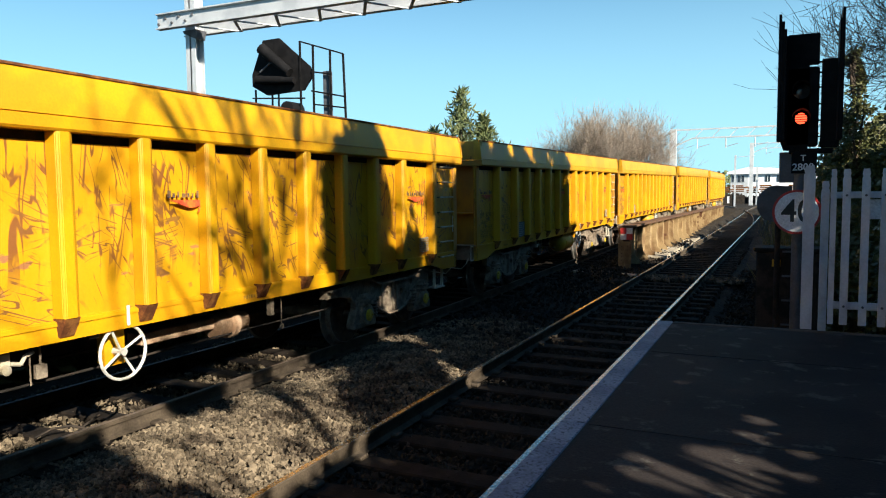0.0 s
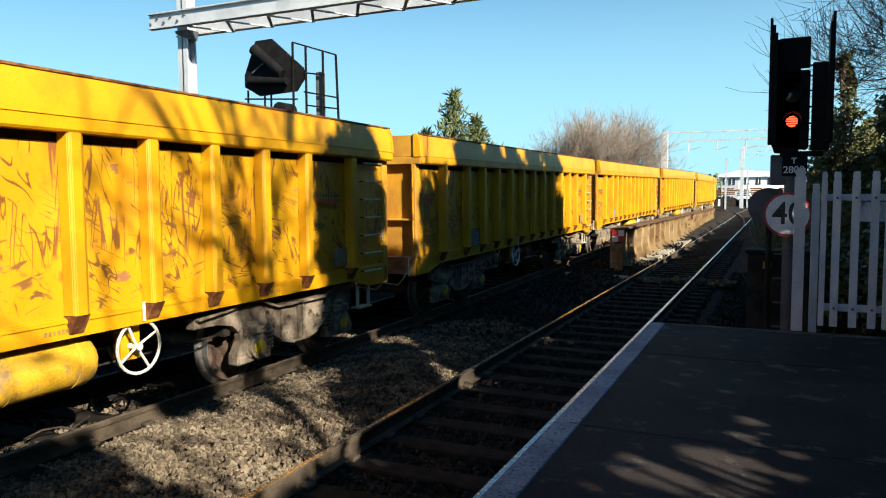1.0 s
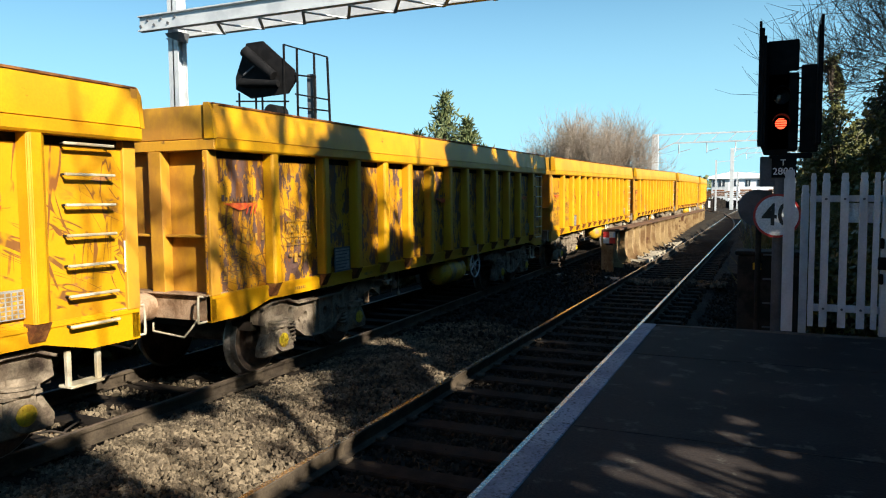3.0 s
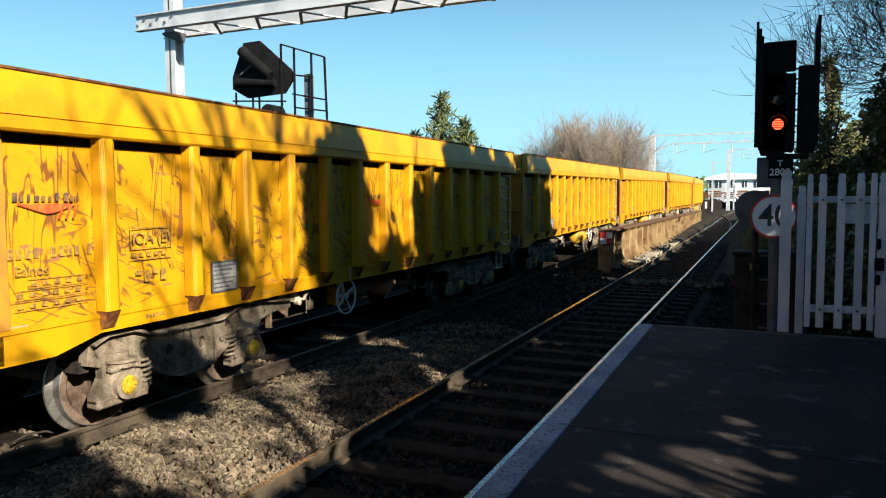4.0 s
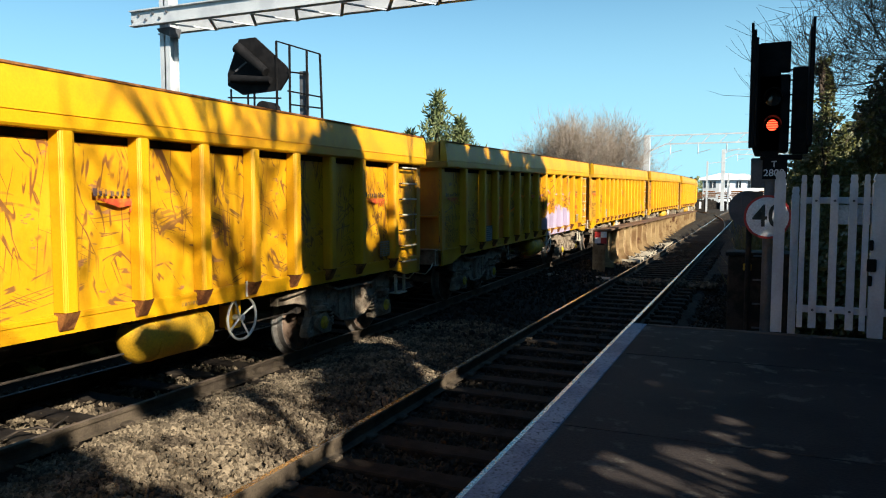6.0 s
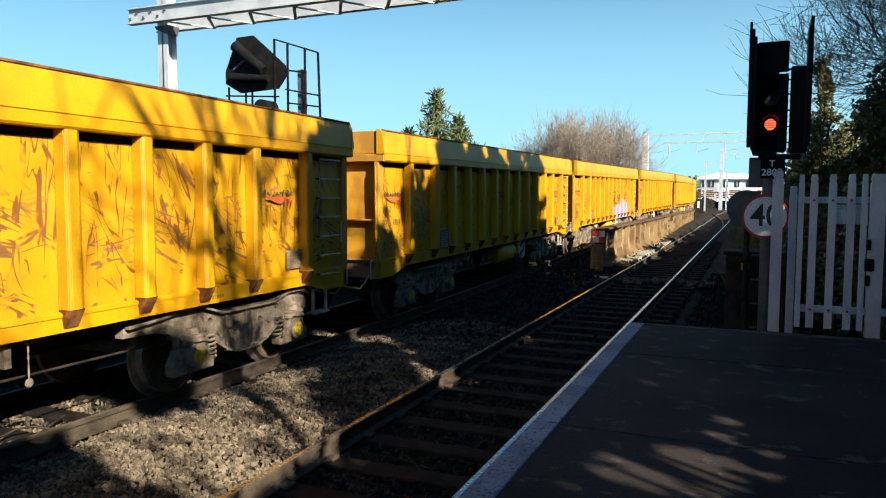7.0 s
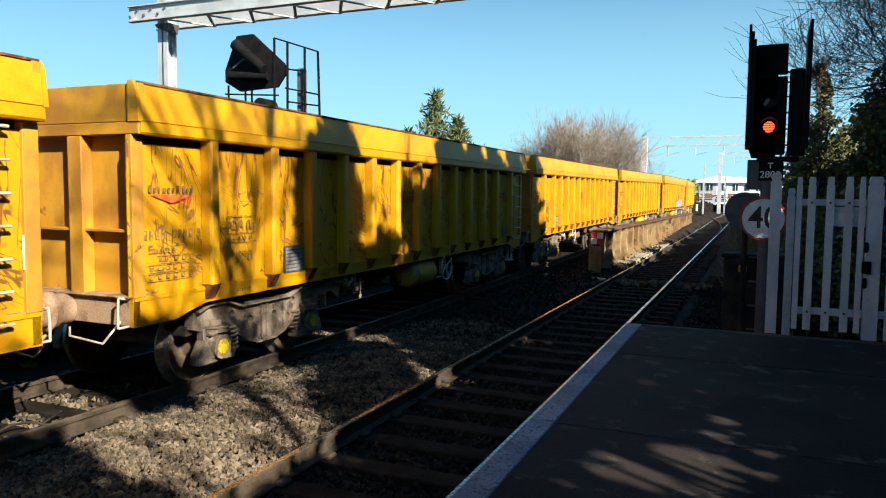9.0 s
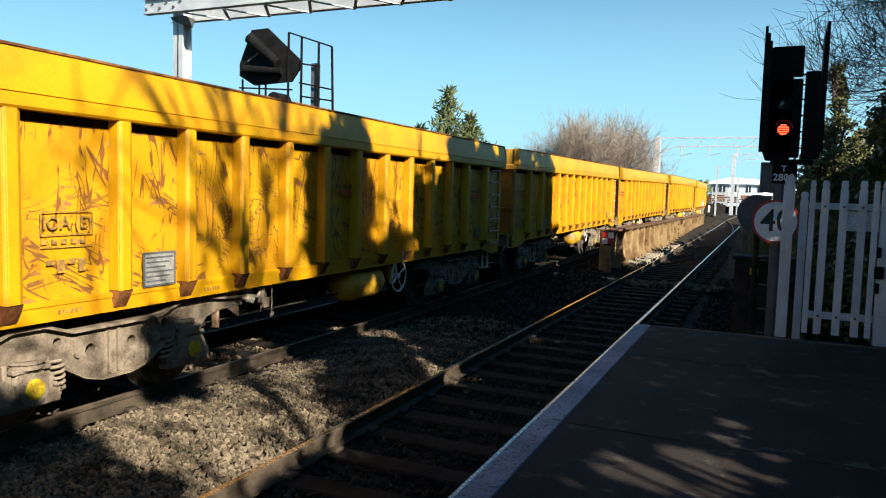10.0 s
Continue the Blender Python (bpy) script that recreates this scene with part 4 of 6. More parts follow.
def build_wagon(label, sheet, hand_y, graffiti=False):
    """One open box wagon: origin at its rear end on the rail, +y ahead, +x the near side."""
    w = thing("open_wagon", label, "railway wagon", GROUP)
    part("underframe", MESH["floor"], None, w, "grimy black underframe")
    for nm in ("sill", "sill_far"):
        part("side_sill", MESH[nm], None, w)
    for nm in ("rim", "rim_far"):
        part("top_rim", MESH[nm], None, w)
    part("slot_back", MESH["slot"], None, w, "black strip for the shadow under the rim")
    part("rim_edge", MESH["rim_edge"], None, w, "dark worn top edge")
    edges = [0.0] + POSTS + [WL]
    for i, (a, b) in enumerate(zip(edges, edges[1:])):
        kind = "end" if i in (0, len(edges) - 2) else ("narrow" if b - a < 0.9 else "wide")
        mid = (a + b) / 2 + (-0.055 if i == 0 else 0.055 if i == len(edges) - 2 else 0)
        for side, nm in ((1, kind), (-1, kind + "_far")):
            o = part("side_sheet", MESH[nm], None, w, "yellow steel sheet scraped down to rust")
            o.location = (side * PX, mid, 0)
            if side > 0 and sheet is not M["panel"]:
                o.material_slots[0].link = "OBJECT"
                o.material_slots[0].material = sheet[i] if isinstance(sheet, list) else sheet
    for y in POSTS:
        for side in (1, -1):
            m = pose(side * PX, y, 0, 0, 0, 0 if side > 0 else 180)
            p = part("side_post", MESH["post"], None, w)
            p.matrix_basis = m
            g = part("post_foot", MESH["gusset"], None, p, "rusty slanting foot")
    for nm in ("rear", "front"):
        for pn, me in END[nm]:
            part(pn, me, None, w, "dusty orange-yellow end sheet" if pn == "end_sheet" else "")
        part("headstock", MESH["head_" + nm], None, w, "brown dusty headstock")
        part("coupler", MESH["coupler_" + nm], None, w, "thick grey-brown coupler")
        part("uncoupling_lever", MESH["lever_" + nm], None, w, "pale bent lever")
        part("grab_handle", MESH["grab_" + nm], None, w, "white grab handle")
    for y, r in ((0.0, 0), (WL, 180)):
        part("corner_cap", MESH["cap"], None, w).matrix_basis = pose(0, y, 0) if r == 0 else pose(0, WL - 0.018, 0)
    ladder = part("ladder", MESH["rung"], None, w, "white step irons")
    ladder.location = (PX + 0.02, 11.76, 1.08)
    for d in (-0.22, 0.22):
        part("rung_stay", MESH["stay"], None, ladder).location = (0, d, 0)
    for i in range(1, 7):
        r = part("rung", MESH["rung"], None, ladder)
        r.location = (0, 0, 0.252 * i)
        for d in (-0.22, 0.22):
            part("rung_stay", MESH["stay"], None, ladder).location = (0, d, 0.252 * i)
    part("step", MESH["step"], None, w, "pale hanging step").location = (1.14, 11.76, 0)
    part("step", MESH["step"], None, w, "pale hanging step").matrix_basis = pose(-1.14, 0.54, 0, 0, 0, 180)
    # running gear
    for y in (2.20, 10.28):
        b = part("bogie", MESH["bolster"], None, w, "four-wheeled bogie caked in grey dust")
        b.location = (0, y, 0)
        # the long arm of each frame points to the middle of the wagon
        if y < 6:
            part("side_frame", MESH["frame"], None, b)
            part("side_frame", MESH["frame_far"], None, b)
        else:
            part("side_frame", MESH["frame_far"], None, b).matrix_basis = pose(0, 0, 0, 0, 0, 180)
            part("side_frame", MESH["frame"], None, b).matrix_basis = pose(0, 0, 0, 0, 0, 180)
        for a in (-0.9, 0.9):
            for s in (0, 180):
                sy = a if s == 0 else -a
                for nm in ("axlebox", "axlecap"):
                    part({"axlebox": "axlebox", "axlecap": "axle_cap"}[nm], MESH[nm], None, b, "yellow axle cap" if nm == "axlecap" else "").matrix_basis = pose(0, a, 0, 0, 0, s)
                part("coil_spring", MESH["spring"], None, b).matrix_basis = pose(0, a - math.copysign(0.28, a), 0, 0, 0, s)
            part("wheelset", MESH["wheelset"], None, b, "rusty wheelset with bright treads").location = (0, a, 0.42)
    # brake gear
    part("brake_handwheel", MESH["handwheel"], None, w, "white four-spoked handwheel").location = (1.21, hand_y, 0.75)
    part("handwheel_bracket", MESH["bracket"], None, w).location = (0, hand_y, 0)
    part("brake_rodding", MESH["rods"], None, w)
    part("release_pull", MESH["pull_ring"], None, w).location = (0, 4.6 if hand_y > 6 else 7.6, 0)
    part("side_bracket", MESH["side_bracket"], None, w, "dusty triangular bracket").location = (0, 3.80, 0)
    part("valve", MESH["valve"], None, w, "pale valve with a bent pipe").location = (0, 4.10, 0)
    part("pipe_hanger", MESH["hanger"], None, w).location = (0, 4.42, 0)
    if hand_y > 6:
        part("air_tank", MESH["tank"], None, w, "yellow and rust air tank").location = (0, 6.75, 0)
    else:
        part("brake_cylinder", MESH["brake"], None, w, "grey brake cylinder").location = (0, 6.9, 0)
    # markings
    x = PX + 0.022
    for y, z in ((0.50, 2.10), (5.95, 2.10), (10.72, 2.10)):
        sw = mark("emblem", EMBLEM[0], None, w, x + 0.012, y, z, "faded red company swoosh under dark lettering bars")
        for me in EMBLEM[1]:
            part("letter_bar", me, None, sw)
        for me in EMBLEM[2]:
            part("ray", me, None, sw)
    first = mark("number_marking", MESH["number"], None, w, x, 0.14, 1.67, "wagon number as plain bars")
    for i in (1, 2, 3, 5, 6, 7, 8, 9.6):
        part("number_bar", MESH["number"], None, first).location = (0, 0.075 * i, 0)
    mark("type_lettering", MESH["type"], None, w, x + 0.006, 0.34, 1.57, "black lettering")
    mark("data_table", MESH["table"], None, w, x, 0.55, 1.34, "black data table")
    mark("class_lettering", MESH["class"], None, w, x + 0.016, 1.57, 1.77, "black class lettering")
    mark("class_frame", MESH["class_frame"], None, w, x + 0.008, 1.57, 1.77, "black outlined data box")
    p = mark("placard", MESH["placard"], None, w, x + 0.012, 2.56, 1.31, "grey paper placard in a holder")
    for me in MESH["placard_lines"]:
        part("placard_line", me, None, p)
    p = mark("barcode_panel", MESH["barcode_back"], None, w, x + 0.014, 11.0, 1.32, "small grey barcode panel")
    part("barcode", MESH["barcode"], None, p).location = (0.002, 0, 0)
    p = mark("warning_plate", MESH["warning"], None, w, x, 12.2, 1.62, "white warning plate with a yellow triangle")
    part("warning_mark", MESH["warning_mark"], None, p)
    mark("white_dash", MESH["white_dash"], None, w, 1.262, hand_y + 0.02, 1.08, "white brake marker stroke")
    for y in (1.6, 3.3, 6.8, 9.6):
        first = mark("stencil_mark", MESH["stencil_bar"], None, w, 1.248, y, 1.015, "small black stencil marks as bars")
        for i in range(1, 6):
            part("stencil_bar", MESH["stencil_bar"], None, first).location = (0, 0.04 * i, 0)
    return w


STD = "yellow open box wagon with scraped rusty sides on rails"
wagon_a = build_wagon(STD, M["panel"], 7.65)
wagon_b = build_wagon("yellow open box wagon with a grey brake cylinder below", M["panel"], 5.12)
wagon_peel = build_wagon("yellow open box wagon with heavily peeled brown-patched sides", M["peeled"], 7.65)
SPRAY = [M["panel"], M["panel"], M["spray_orange"], M["spray_orange"], M["spray_pale"], M["panel"], M["panel"], M["panel"], M["spray_lilac"], M["spray_lilac"], M["spray_lilac"], M["spray_lilac"], M["panel"], M["panel"]]
wagon_tag = build_wagon("yellow open box wagon sprayed with lilac, pink and orange graffiti", SPRAY, 7.65)


def stroke(name, pts, mat, width=0.035, tone=""):
    """A sprayed line along points (y, z) on the near side: one mitred ribbon."""
    bm, pairs, n = bmesh.new(), [], len(pts)
    for i, (y, z) in enumerate(pts):
        (ya, za), (yb, zb) = pts[max(i - 1, 0)], pts[min(i + 1, n - 1)]
        length = math.hypot(yb - ya, zb - za)
        ny, nz = -(zb - za) / length * width / 2, (yb - ya) / length * width / 2
        pairs.append([bm.verts.new((x, y + k * ny, z + k * nz)) for x, k in ((0, 1), (0, -1), (0.003, -1), (0.003, 1))])
    for p, q in zip(pairs, pairs[1:]):
        for k in range(4):
            bm.faces.new((p[k], p[(k + 1) % 4], q[(k + 1) % 4], q[k]))
    bm.faces.new(pairs[0])
    bm.faces.new(pairs[-1])
    bmesh.ops.recalc_face_normals(bm, faces=bm.faces[:])
    o = part(name, bm, mat, wagon_tag, {"pink": "pink sprayed outline", "orange": "orange sprayed outline", "ink": "dark sprayed scrawl"}.get(tone, "red sprayed scrawl"), 0)
    o.location = (1.238, 0, 0)


for o in wagon_tag.children:
    if o.name.startswith("side_post") and o.location.x > 0 and 6.7 < o.location.y < 10.2:
        o.material_slots[0].link = "OBJECT"
        o.material_slots[0].material = M["spray_lilac"]
bm = flat([(7.35, 10.1, 0.968, 1.092)])
mark("graffiti_patch", bm, M["lilac"], wagon_tag, 1.2455, 0, 0, "flat lilac spray along the sill")
for line in (((6.60, 2.04), (6.85, 2.10), (7.05, 2.08)), ((7.25, 1.70), (7.24, 1.98), (7.32, 2.20), (7.50, 2.22), (7.74, 2.12)), ((7.40, 1.74), (7.55, 1.86), (7.78, 1.84)),
             ((8.06, 2.08), (8.24, 2.10), (8.40, 2.09), (8.50, 2.13)), ((8.08, 1.72), (8.26, 1.76), (8.48, 1.72)),
             ((8.74, 1.62), (8.72, 1.92), (8.77, 2.14), (8.90, 2.08), (9.06, 2.11), (9.28, 2.08)), ((8.96, 1.64), (9.00, 1.86), (9.12, 1.98), (9.24, 1.90)),
             ((9.54, 1.74), (9.53, 2.14), (9.70, 2.16), (9.90, 2.12), (10.09, 2.15)), ((9.98, 2.10), (9.86, 1.92), (9.74, 1.80), (9.92, 1.82), (10.08, 1.78)),
             ((10.36, 2.15), (10.54, 2.13), (10.66, 2.16), (10.68, 1.96), (10.60, 1.82), (10.46, 1.74), (10.66, 1.70), (10.72, 1.58), (10.52, 1.52))):
    stroke("graffiti_line", line, M["pink"], 0.034, "pink")
for j in range(7):
    y0, z0 = 10.78 + 0.085 * (j % 4), 1.62 - 0.17 * (j // 4)
    stroke("graffiti_scrawl", [(y0, z0), (y0 + 0.01, z0 + 0.11), (y0 + 0.05, z0 + 0.09), (y0 + 0.02, z0 + 0.05), (y0 + 0.06, z0)], M["scrawl"], 0.014)
for pts in ([(3.85, 2.04), (4.25, 2.10), (4.62, 2.30), (4.68, 2.22), (4.75, 1.98)], [(3.95, 1.70), (4.35, 1.78), (4.72, 1.86)], [(2.95, 2.02), (3.45, 2.06)],
            [(3.20, 1.58), (3.50, 1.66), (3.62, 1.60)], [(3.74, 2.08), (3.80, 1.85), (3.76, 1.55)], [(4.85, 2.12), (5.15, 2.06), (5.40, 2.18)]):
    stroke("graffiti_line", pts, M["orange_spray"], 0.05, "orange")
for y0, z0, r in ((4.95, 1.38, 0.12), (5.22, 1.40, 0.10), (5.78, 1.32, 0.08), (5.98, 1.30, 0.07)):
    stroke("graffiti_scrawl", [(y0 + r * (0.7 + 0.06 * i) * math.cos(0.9 * i), z0 + 1.4 * r * math.sin(0.9 * i)) for i in range(9)], M["ink"], 0.022, "ink")
TRAIN = {}
for k in range(5, -10, -1):
    if k == -2:
        TRAIN[k] = wagon_peel
    elif k == -4:
        TRAIN[k] = wagon_tag
    elif k == 0:
        TRAIN[k] = wagon_b
    elif k == -1:
        TRAIN[k] = wagon_a
    else:
        TRAIN[k] = copy_thing(wagon_b if k % 3 == 0 else wagon_a, Matrix())



# ---- platform fence and gate ----
def pale(h, w, d=0.03):
    """A palisade pale with a rounded, notched head."""
    bm = bmesh.new()
    prism(bm, [(-w / 2, 0), (w / 2, 0), (w / 2, h - 0.09), (w * 0.38, h - 0.07), (w * 0.47, h - 0.045), (w * 0.36, h), (-w * 0.36, h), (-w * 0.47, h - 0.045), (-w * 0.38, h - 0.07), (-w / 2, h - 0.09)], "y", -d / 2, d / 2)
    return bm


FY = 7.50
fence = thing("palisade_fence", "white-painted steel palisade fence with a gate at the platform end", "fence")
bm = pale(1.60, 0.10, 0.10)
part("fence_post", bm, M["fence"], fence, "thick white corner post", 0).location = (2.085, FY, PZ)
bm = pale(1.50, 0.07, 0.08)
part("fence_post", bm, M["fence"], fence, "grey-white gate post", 0).location = (2.235, FY + 0.22, PZ - 0.05)
bm = pale(1.56, 0.125, 0.09)
part("fence_post", bm, M["fence"], fence, "thick white post", 0).location = (2.945, FY, PZ)
for x, w in ((2.295, 0.05), (2.405, 0.068), (2.565, 0.068), (2.725, 0.068), (2.835, 0.05)):
    part("pale", pale(1.50, w), M["fence"], fence, "", 0).location = (x, FY - 0.01, PZ + 0.06)
bm = bmesh.new()
box(bm, 2.27, 2.90, FY + 0.02, FY + 0.06, 2.06, 2.125, 0.006)
part("gate_rail", bm, M["fence"], fence, "", 0)
bm = bmesh.new()
box(bm, 2.27, 2.90, FY + 0.02, FY + 0.06, 0.985, 1.055, 0.006)
part("gate_rail", bm, M["fence"], fence, "", 0)
bm = bmesh.new()
box(bm, 2.60, 2.88, FY + 0.065, FY + 0.075, 1.86, 2.05, 0.003)
part("notice_plate", bm, M["signwhite"], fence, "blank white notice plate", 0)
for x0, x1, y0, y1, z0, z1 in ((2.865, 2.90, FY - 0.07, FY - 0.02, 1.28, 1.38), (2.865, 2.90, FY - 0.07, FY - 0.02, 1.62, 1.72), (2.85, 2.93, FY - 0.08, FY - 0.05, 1.42, 1.54)):
    bm = bmesh.new()
    box(bm, x0, x1, y0, y1, z0, z1, 0.008)
    part("gate_latch", bm, M["sigblack"], fence, "dark latch piece", 0)
for x in (2.405, 2.565, 2.725):
    for z in (1.02, 2.09):
        bm = bmesh.new()
        bar(bm, (x, FY - 0.045, z), (x, FY - 0.02, z), 0.012, seg=6)
        part("bolt", bm, M["grey"], fence)
for i in range(7):
    part("pale", pale(1.50, 0.068), M["fence"], fence, "", 0).location = (3.10 + 0.16 * i, FY, PZ)
bm = bmesh.new()
box(bm, 2.95, 4.25, FY + 0.02, FY + 0.06, 2.06, 2.125)
box(bm, 2.95, 4.25, FY + 0.02, FY + 0.06, 0.985, 1.055)
part("fence_rails", bm, M["fence"], fence, "", 0)

# ---- red signal on its mast ----
SY = 9.15
signal = thing("colour_light_signal", "black colour light signal showing red on a grey mast", "railway signal")
bm = bmesh.new()
lathe(bm, [(-0.25, 0.075), (2.62, 0.075)], (2.03, SY + 0.06, 0), "z", 20)
box(bm, 1.83, 2.23, SY - 0.14, SY + 0.26, -0.28, -0.20, 0.01)
part("mast", bm, M["grey"], signal, "grey tubular mast")
bm = bmesh.new()
box(bm, 1.80, 2.13, SY + 0.02, SY + 0.20, 2.24, 2.60, 0.01)
part("junction_box", bm, M["grey"], signal, "grey steel box", 0)
head_ = bmesh.new()
prism(head_, [(1.775, 2.80), (1.84, 2.62), (2.10, 2.60), (2.10, 3.95), (1.84, 3.95), (1.775, 3.95)], "y", SY - 0.03, SY + 0.04)
box(head_, 1.86, 2.205, SY - 0.03, SY + 0.16, 2.66, 3.58, 0.02)
box(head_, 1.865, 2.20, SY - 0.03, SY + 0.02, 3.60, 3.96, 0.008)
head = part("backboard", head_, M["sigblack"], signal, "matt black backboard", 0)
bm = bmesh.new()
box(bm, 2.225, 2.42, SY - 0.03, SY + 0.03, 2.64, 3.66, 0.015)
part("side_board", bm, M["sigblack"], signal, "narrow black side board", 0)
for x0, x1, z1 in ((1.765, 1.795, 4.15), (1.795, 1.825, 4.07), (1.825, 1.85, 3.98), (2.405, 2.435, 4.16), (2.385, 2.408, 4.05)):
    bm = bmesh.new()
    box(bm, x0, x1, SY - 0.30, SY + 0.02, 2.72, z1, 0.004)
    part("hood_plate", bm, M["sigblack"], signal, "", 0)
for z in (2.76, 2.95, 3.14, 3.33, 3.50, 3.62):
    bm = bmesh.new()
    box(bm, 2.17, 2.24, SY - 0.01, SY + 0.02, z, z + 0.018)
    part("bracket", bm, M["sigblack"], signal, "", 0)
bm = bmesh.new()
box(bm, 1.90, 2.36, SY - 0.02, SY + 0.12, 2.575, 2.635, 0.01)
part("head_bracket", bm, M["sigblack"], signal, "", 0)
for z in (2.985, 3.30):
    bm = bmesh.new()
    n = 24
    lo, hi = [], []
    for i in range(n + 1):
        a = math.pi * (-0.12 + 1.24 * i / n)
        lo.append((2.02 + 0.10 * math.cos(a), z + 0.10 * math.sin(a)))
    for (xa, za), (xb, zb) in zip(lo, lo[1:]):
        f = [bm.verts.new((xa, SY - 0.03, za)), bm.verts.new((xb, SY - 0.03, zb)), bm.verts.new((xb, SY - 0.27, zb)), bm.verts.new((xa, SY - 0.27, za))]
        bm.faces.new(f)
    bmesh.ops.remove_doubles(bm, verts=bm.verts[:], dist=0.0005)
    thicken(bm, 0.006)
    part("lamp_hood", bm, M["sigblack"], signal)
bm = bmesh.new()
lathe(bm, [(-0.05, 0.02), (-0.046, 0.058), (-0.03, 0.064)], (2.02, SY, 2.985), "y", 28)
lamp = part("red_lamp", bm, M["redlamp"], signal, "lit red lens")
for i in range(4):
    bm = bmesh.new()
    box(bm, 1.955, 2.085, SY - 0.062, SY - 0.053, 2.985 - 0.045 + 0.027 * i, 2.985 - 0.035 + 0.027 * i)
    part("lens_louvre", bm, M["sigblack"], lamp, "", 0)
bm = bmesh.new()
lathe(bm, [(-0.045, 0.02), (-0.035, 0.09)], (2.02, SY, 3.30), "y", 24)
part("dark_lamp", bm, M["glass"], signal, "unlit lens")
bm = bmesh.new()
box(bm, 1.93, 2.20, SY - 0.035, SY - 0.02, 2.345, 2.585, 0.004)
plate = part("number_plate", bm, M["sigblack"], signal, "black plate with white lettering", 0)
for body, z, size in (("T", 2.52, 0.10), ("2800", 2.415, 0.115)):
    me = text_mesh(body, size)
    me.transform(Matrix.Translation((2.055, SY - 0.038, z)) @ Matrix.Rotation(math.pi / 2, 4, "X"))
    me.materials.append(M["signwhite"])
    part("lettering", me, None, plate)
bm = bmesh.new()
bar(bm, (2.02, SY + 0.18, 0.4), (2.02, SY + 0.18, 2.6), 0.018)
for i in range(6):
    bar(bm, (1.86, SY + 0.16, 0.5 + 0.3 * i), (2.20, SY + 0.16, 0.5 + 0.3 * i), 0.012, seg=6)
part("ladder", bm, M["grey"], signal, "narrow climbing ladder")

# speed sign
sign = thing("speed_sign", "round white 40 speed limit sign with a red rim", "road sign")
bm = bmesh.new()
bar(bm, (2.0, SY - 0.10, 1.89), (2.0, SY - 0.085, 1.89), 0.262, seg=48)
part("rim_disc", bm, M["signred"], sign, "red rim")
bm = bmesh.new()
bar(bm, (2.0, SY - 0.106, 1.89), (2.0, SY - 0.098, 1.89), 0.235, seg=48)
part("face_disc", bm, M["signwhite"], sign, "white face")
me = text_mesh("40", 0.37)
me.transform(Matrix.Translation((2.005, SY - 0.1085, 1.89)) @ Matrix.Rotation(math.pi / 2, 4, "X") @ Matrix.Diagonal((0.92, 1, 1, 1)))
me.materials.append(M["signblack"])
part("numeral", me, None, sign, "black figures 40")
bm = bmesh.new()
box(bm, 1.95, 2.10, SY - 0.085, SY + 0.0, 1.80, 1.98)
part("clamp", bm, M["grey"], sign, "", 0)
back = thing("sign_back", "dark round back of a sign facing away on a post", "road sign")
bm = bmesh.new()
bar(bm, (1.78, SY + 0.42, 1.98), (1.78, SY + 0.44, 1.98), 0.23, seg=40)
box(bm, 1.70, 1.95, SY + 0.40, SY + 0.44, 2.0, 2.20, 0.004)
part("disc", bm, M["grey"], back, "", 40)
bm = bmesh.new()
bar(bm, (1.80, SY + 0.47, -0.3), (1.80, SY + 0.47, 2.15), 0.035)
part("post", bm, M["black"], back)
cabinet = thing("trackside_cabinet", "dark grey trackside equipment cabinet with a small yellow label", "cabinet")
bm = bmesh.new()
box(bm, 1.55, 2.30, SY + 0.75, SY + 1.25, -0.3, 1.35, 0.02)
box(bm, 1.52, 2.33, SY + 0.72, SY + 1.28, 1.35, 1.40, 0.01)
part("body", bm, M["black"], cabinet, "", 0)
bm = bmesh.new()
box(bm, 1.74, 1.84, SY + 0.735, SY + 0.746, 1.16, 1.25)
part("label_plate", bm, M["tank"], cabinet, "small yellow label", 0)

# ---- bridge girder between the tracks ----
girder = thing("bridge_girder", "rusty cream plate girder of a railway bridge with brown top flange", "bridge girder")
GX0, GX1, GY0, GY1 = -2.42, -2.12, 20.6, 56.0
bm = bmesh.new()
box(bm, GX0 + 0.13, GX1 - 0.13, GY0, GY1, -0.1, 1.14)
part("web", bm, M["girder"], girder, "", 0)
bm = bmesh.new()
box(bm, GX0 - 0.03, GX1 + 0.07, GY0 - 0.02, GY1, 1.14, 1.20, 0.006)
part("top_flange", bm, M["girdertop"], girder, "brown riveted flange", 0)
bm = bmesh.new()
box(bm, GX0 - 0.03, GX1 + 0.03, GY0, GY0 + 0.05, -0.2, 1.14, 0.004)
part("end_plate", bm, M["girder"], girder, "riveted end plate", 0)
for i in range(10):
    bm = bmesh.new()
    z = 0.2 + 0.1 * (i // 2)
    bmesh.ops.create_icosphere(bm, subdivisions=1, radius=0.018, matrix=Matrix.Translation((GX0 + 0.07 + 0.16 * (i % 2), GY0 - 0.002, z)))
    part("rivet", bm, M["girdertop"], girder)
bm = bmesh.new()
poly = [(GX1 - 0.14, 1.14), (GX1 + 0.07, 1.14), (GX1 + 0.03, 1.02), (GX1 + 0.01, 0.55), (GX1 + 0.05, 0.32), (GX1 + 0.20, 0.14), (GX1 + 0.20, 0.06), (GX1 - 0.14, 0.06)]
prism(bm, poly, "y", -0.02, 0.02)
STIFF = as_mesh("stiffener", bm, M["girder"], 0)
for i in range(26):
    part("stiffener", STIFF, None, girder).location = (0, GY0 + 0.55 + i * 1.38, 0)
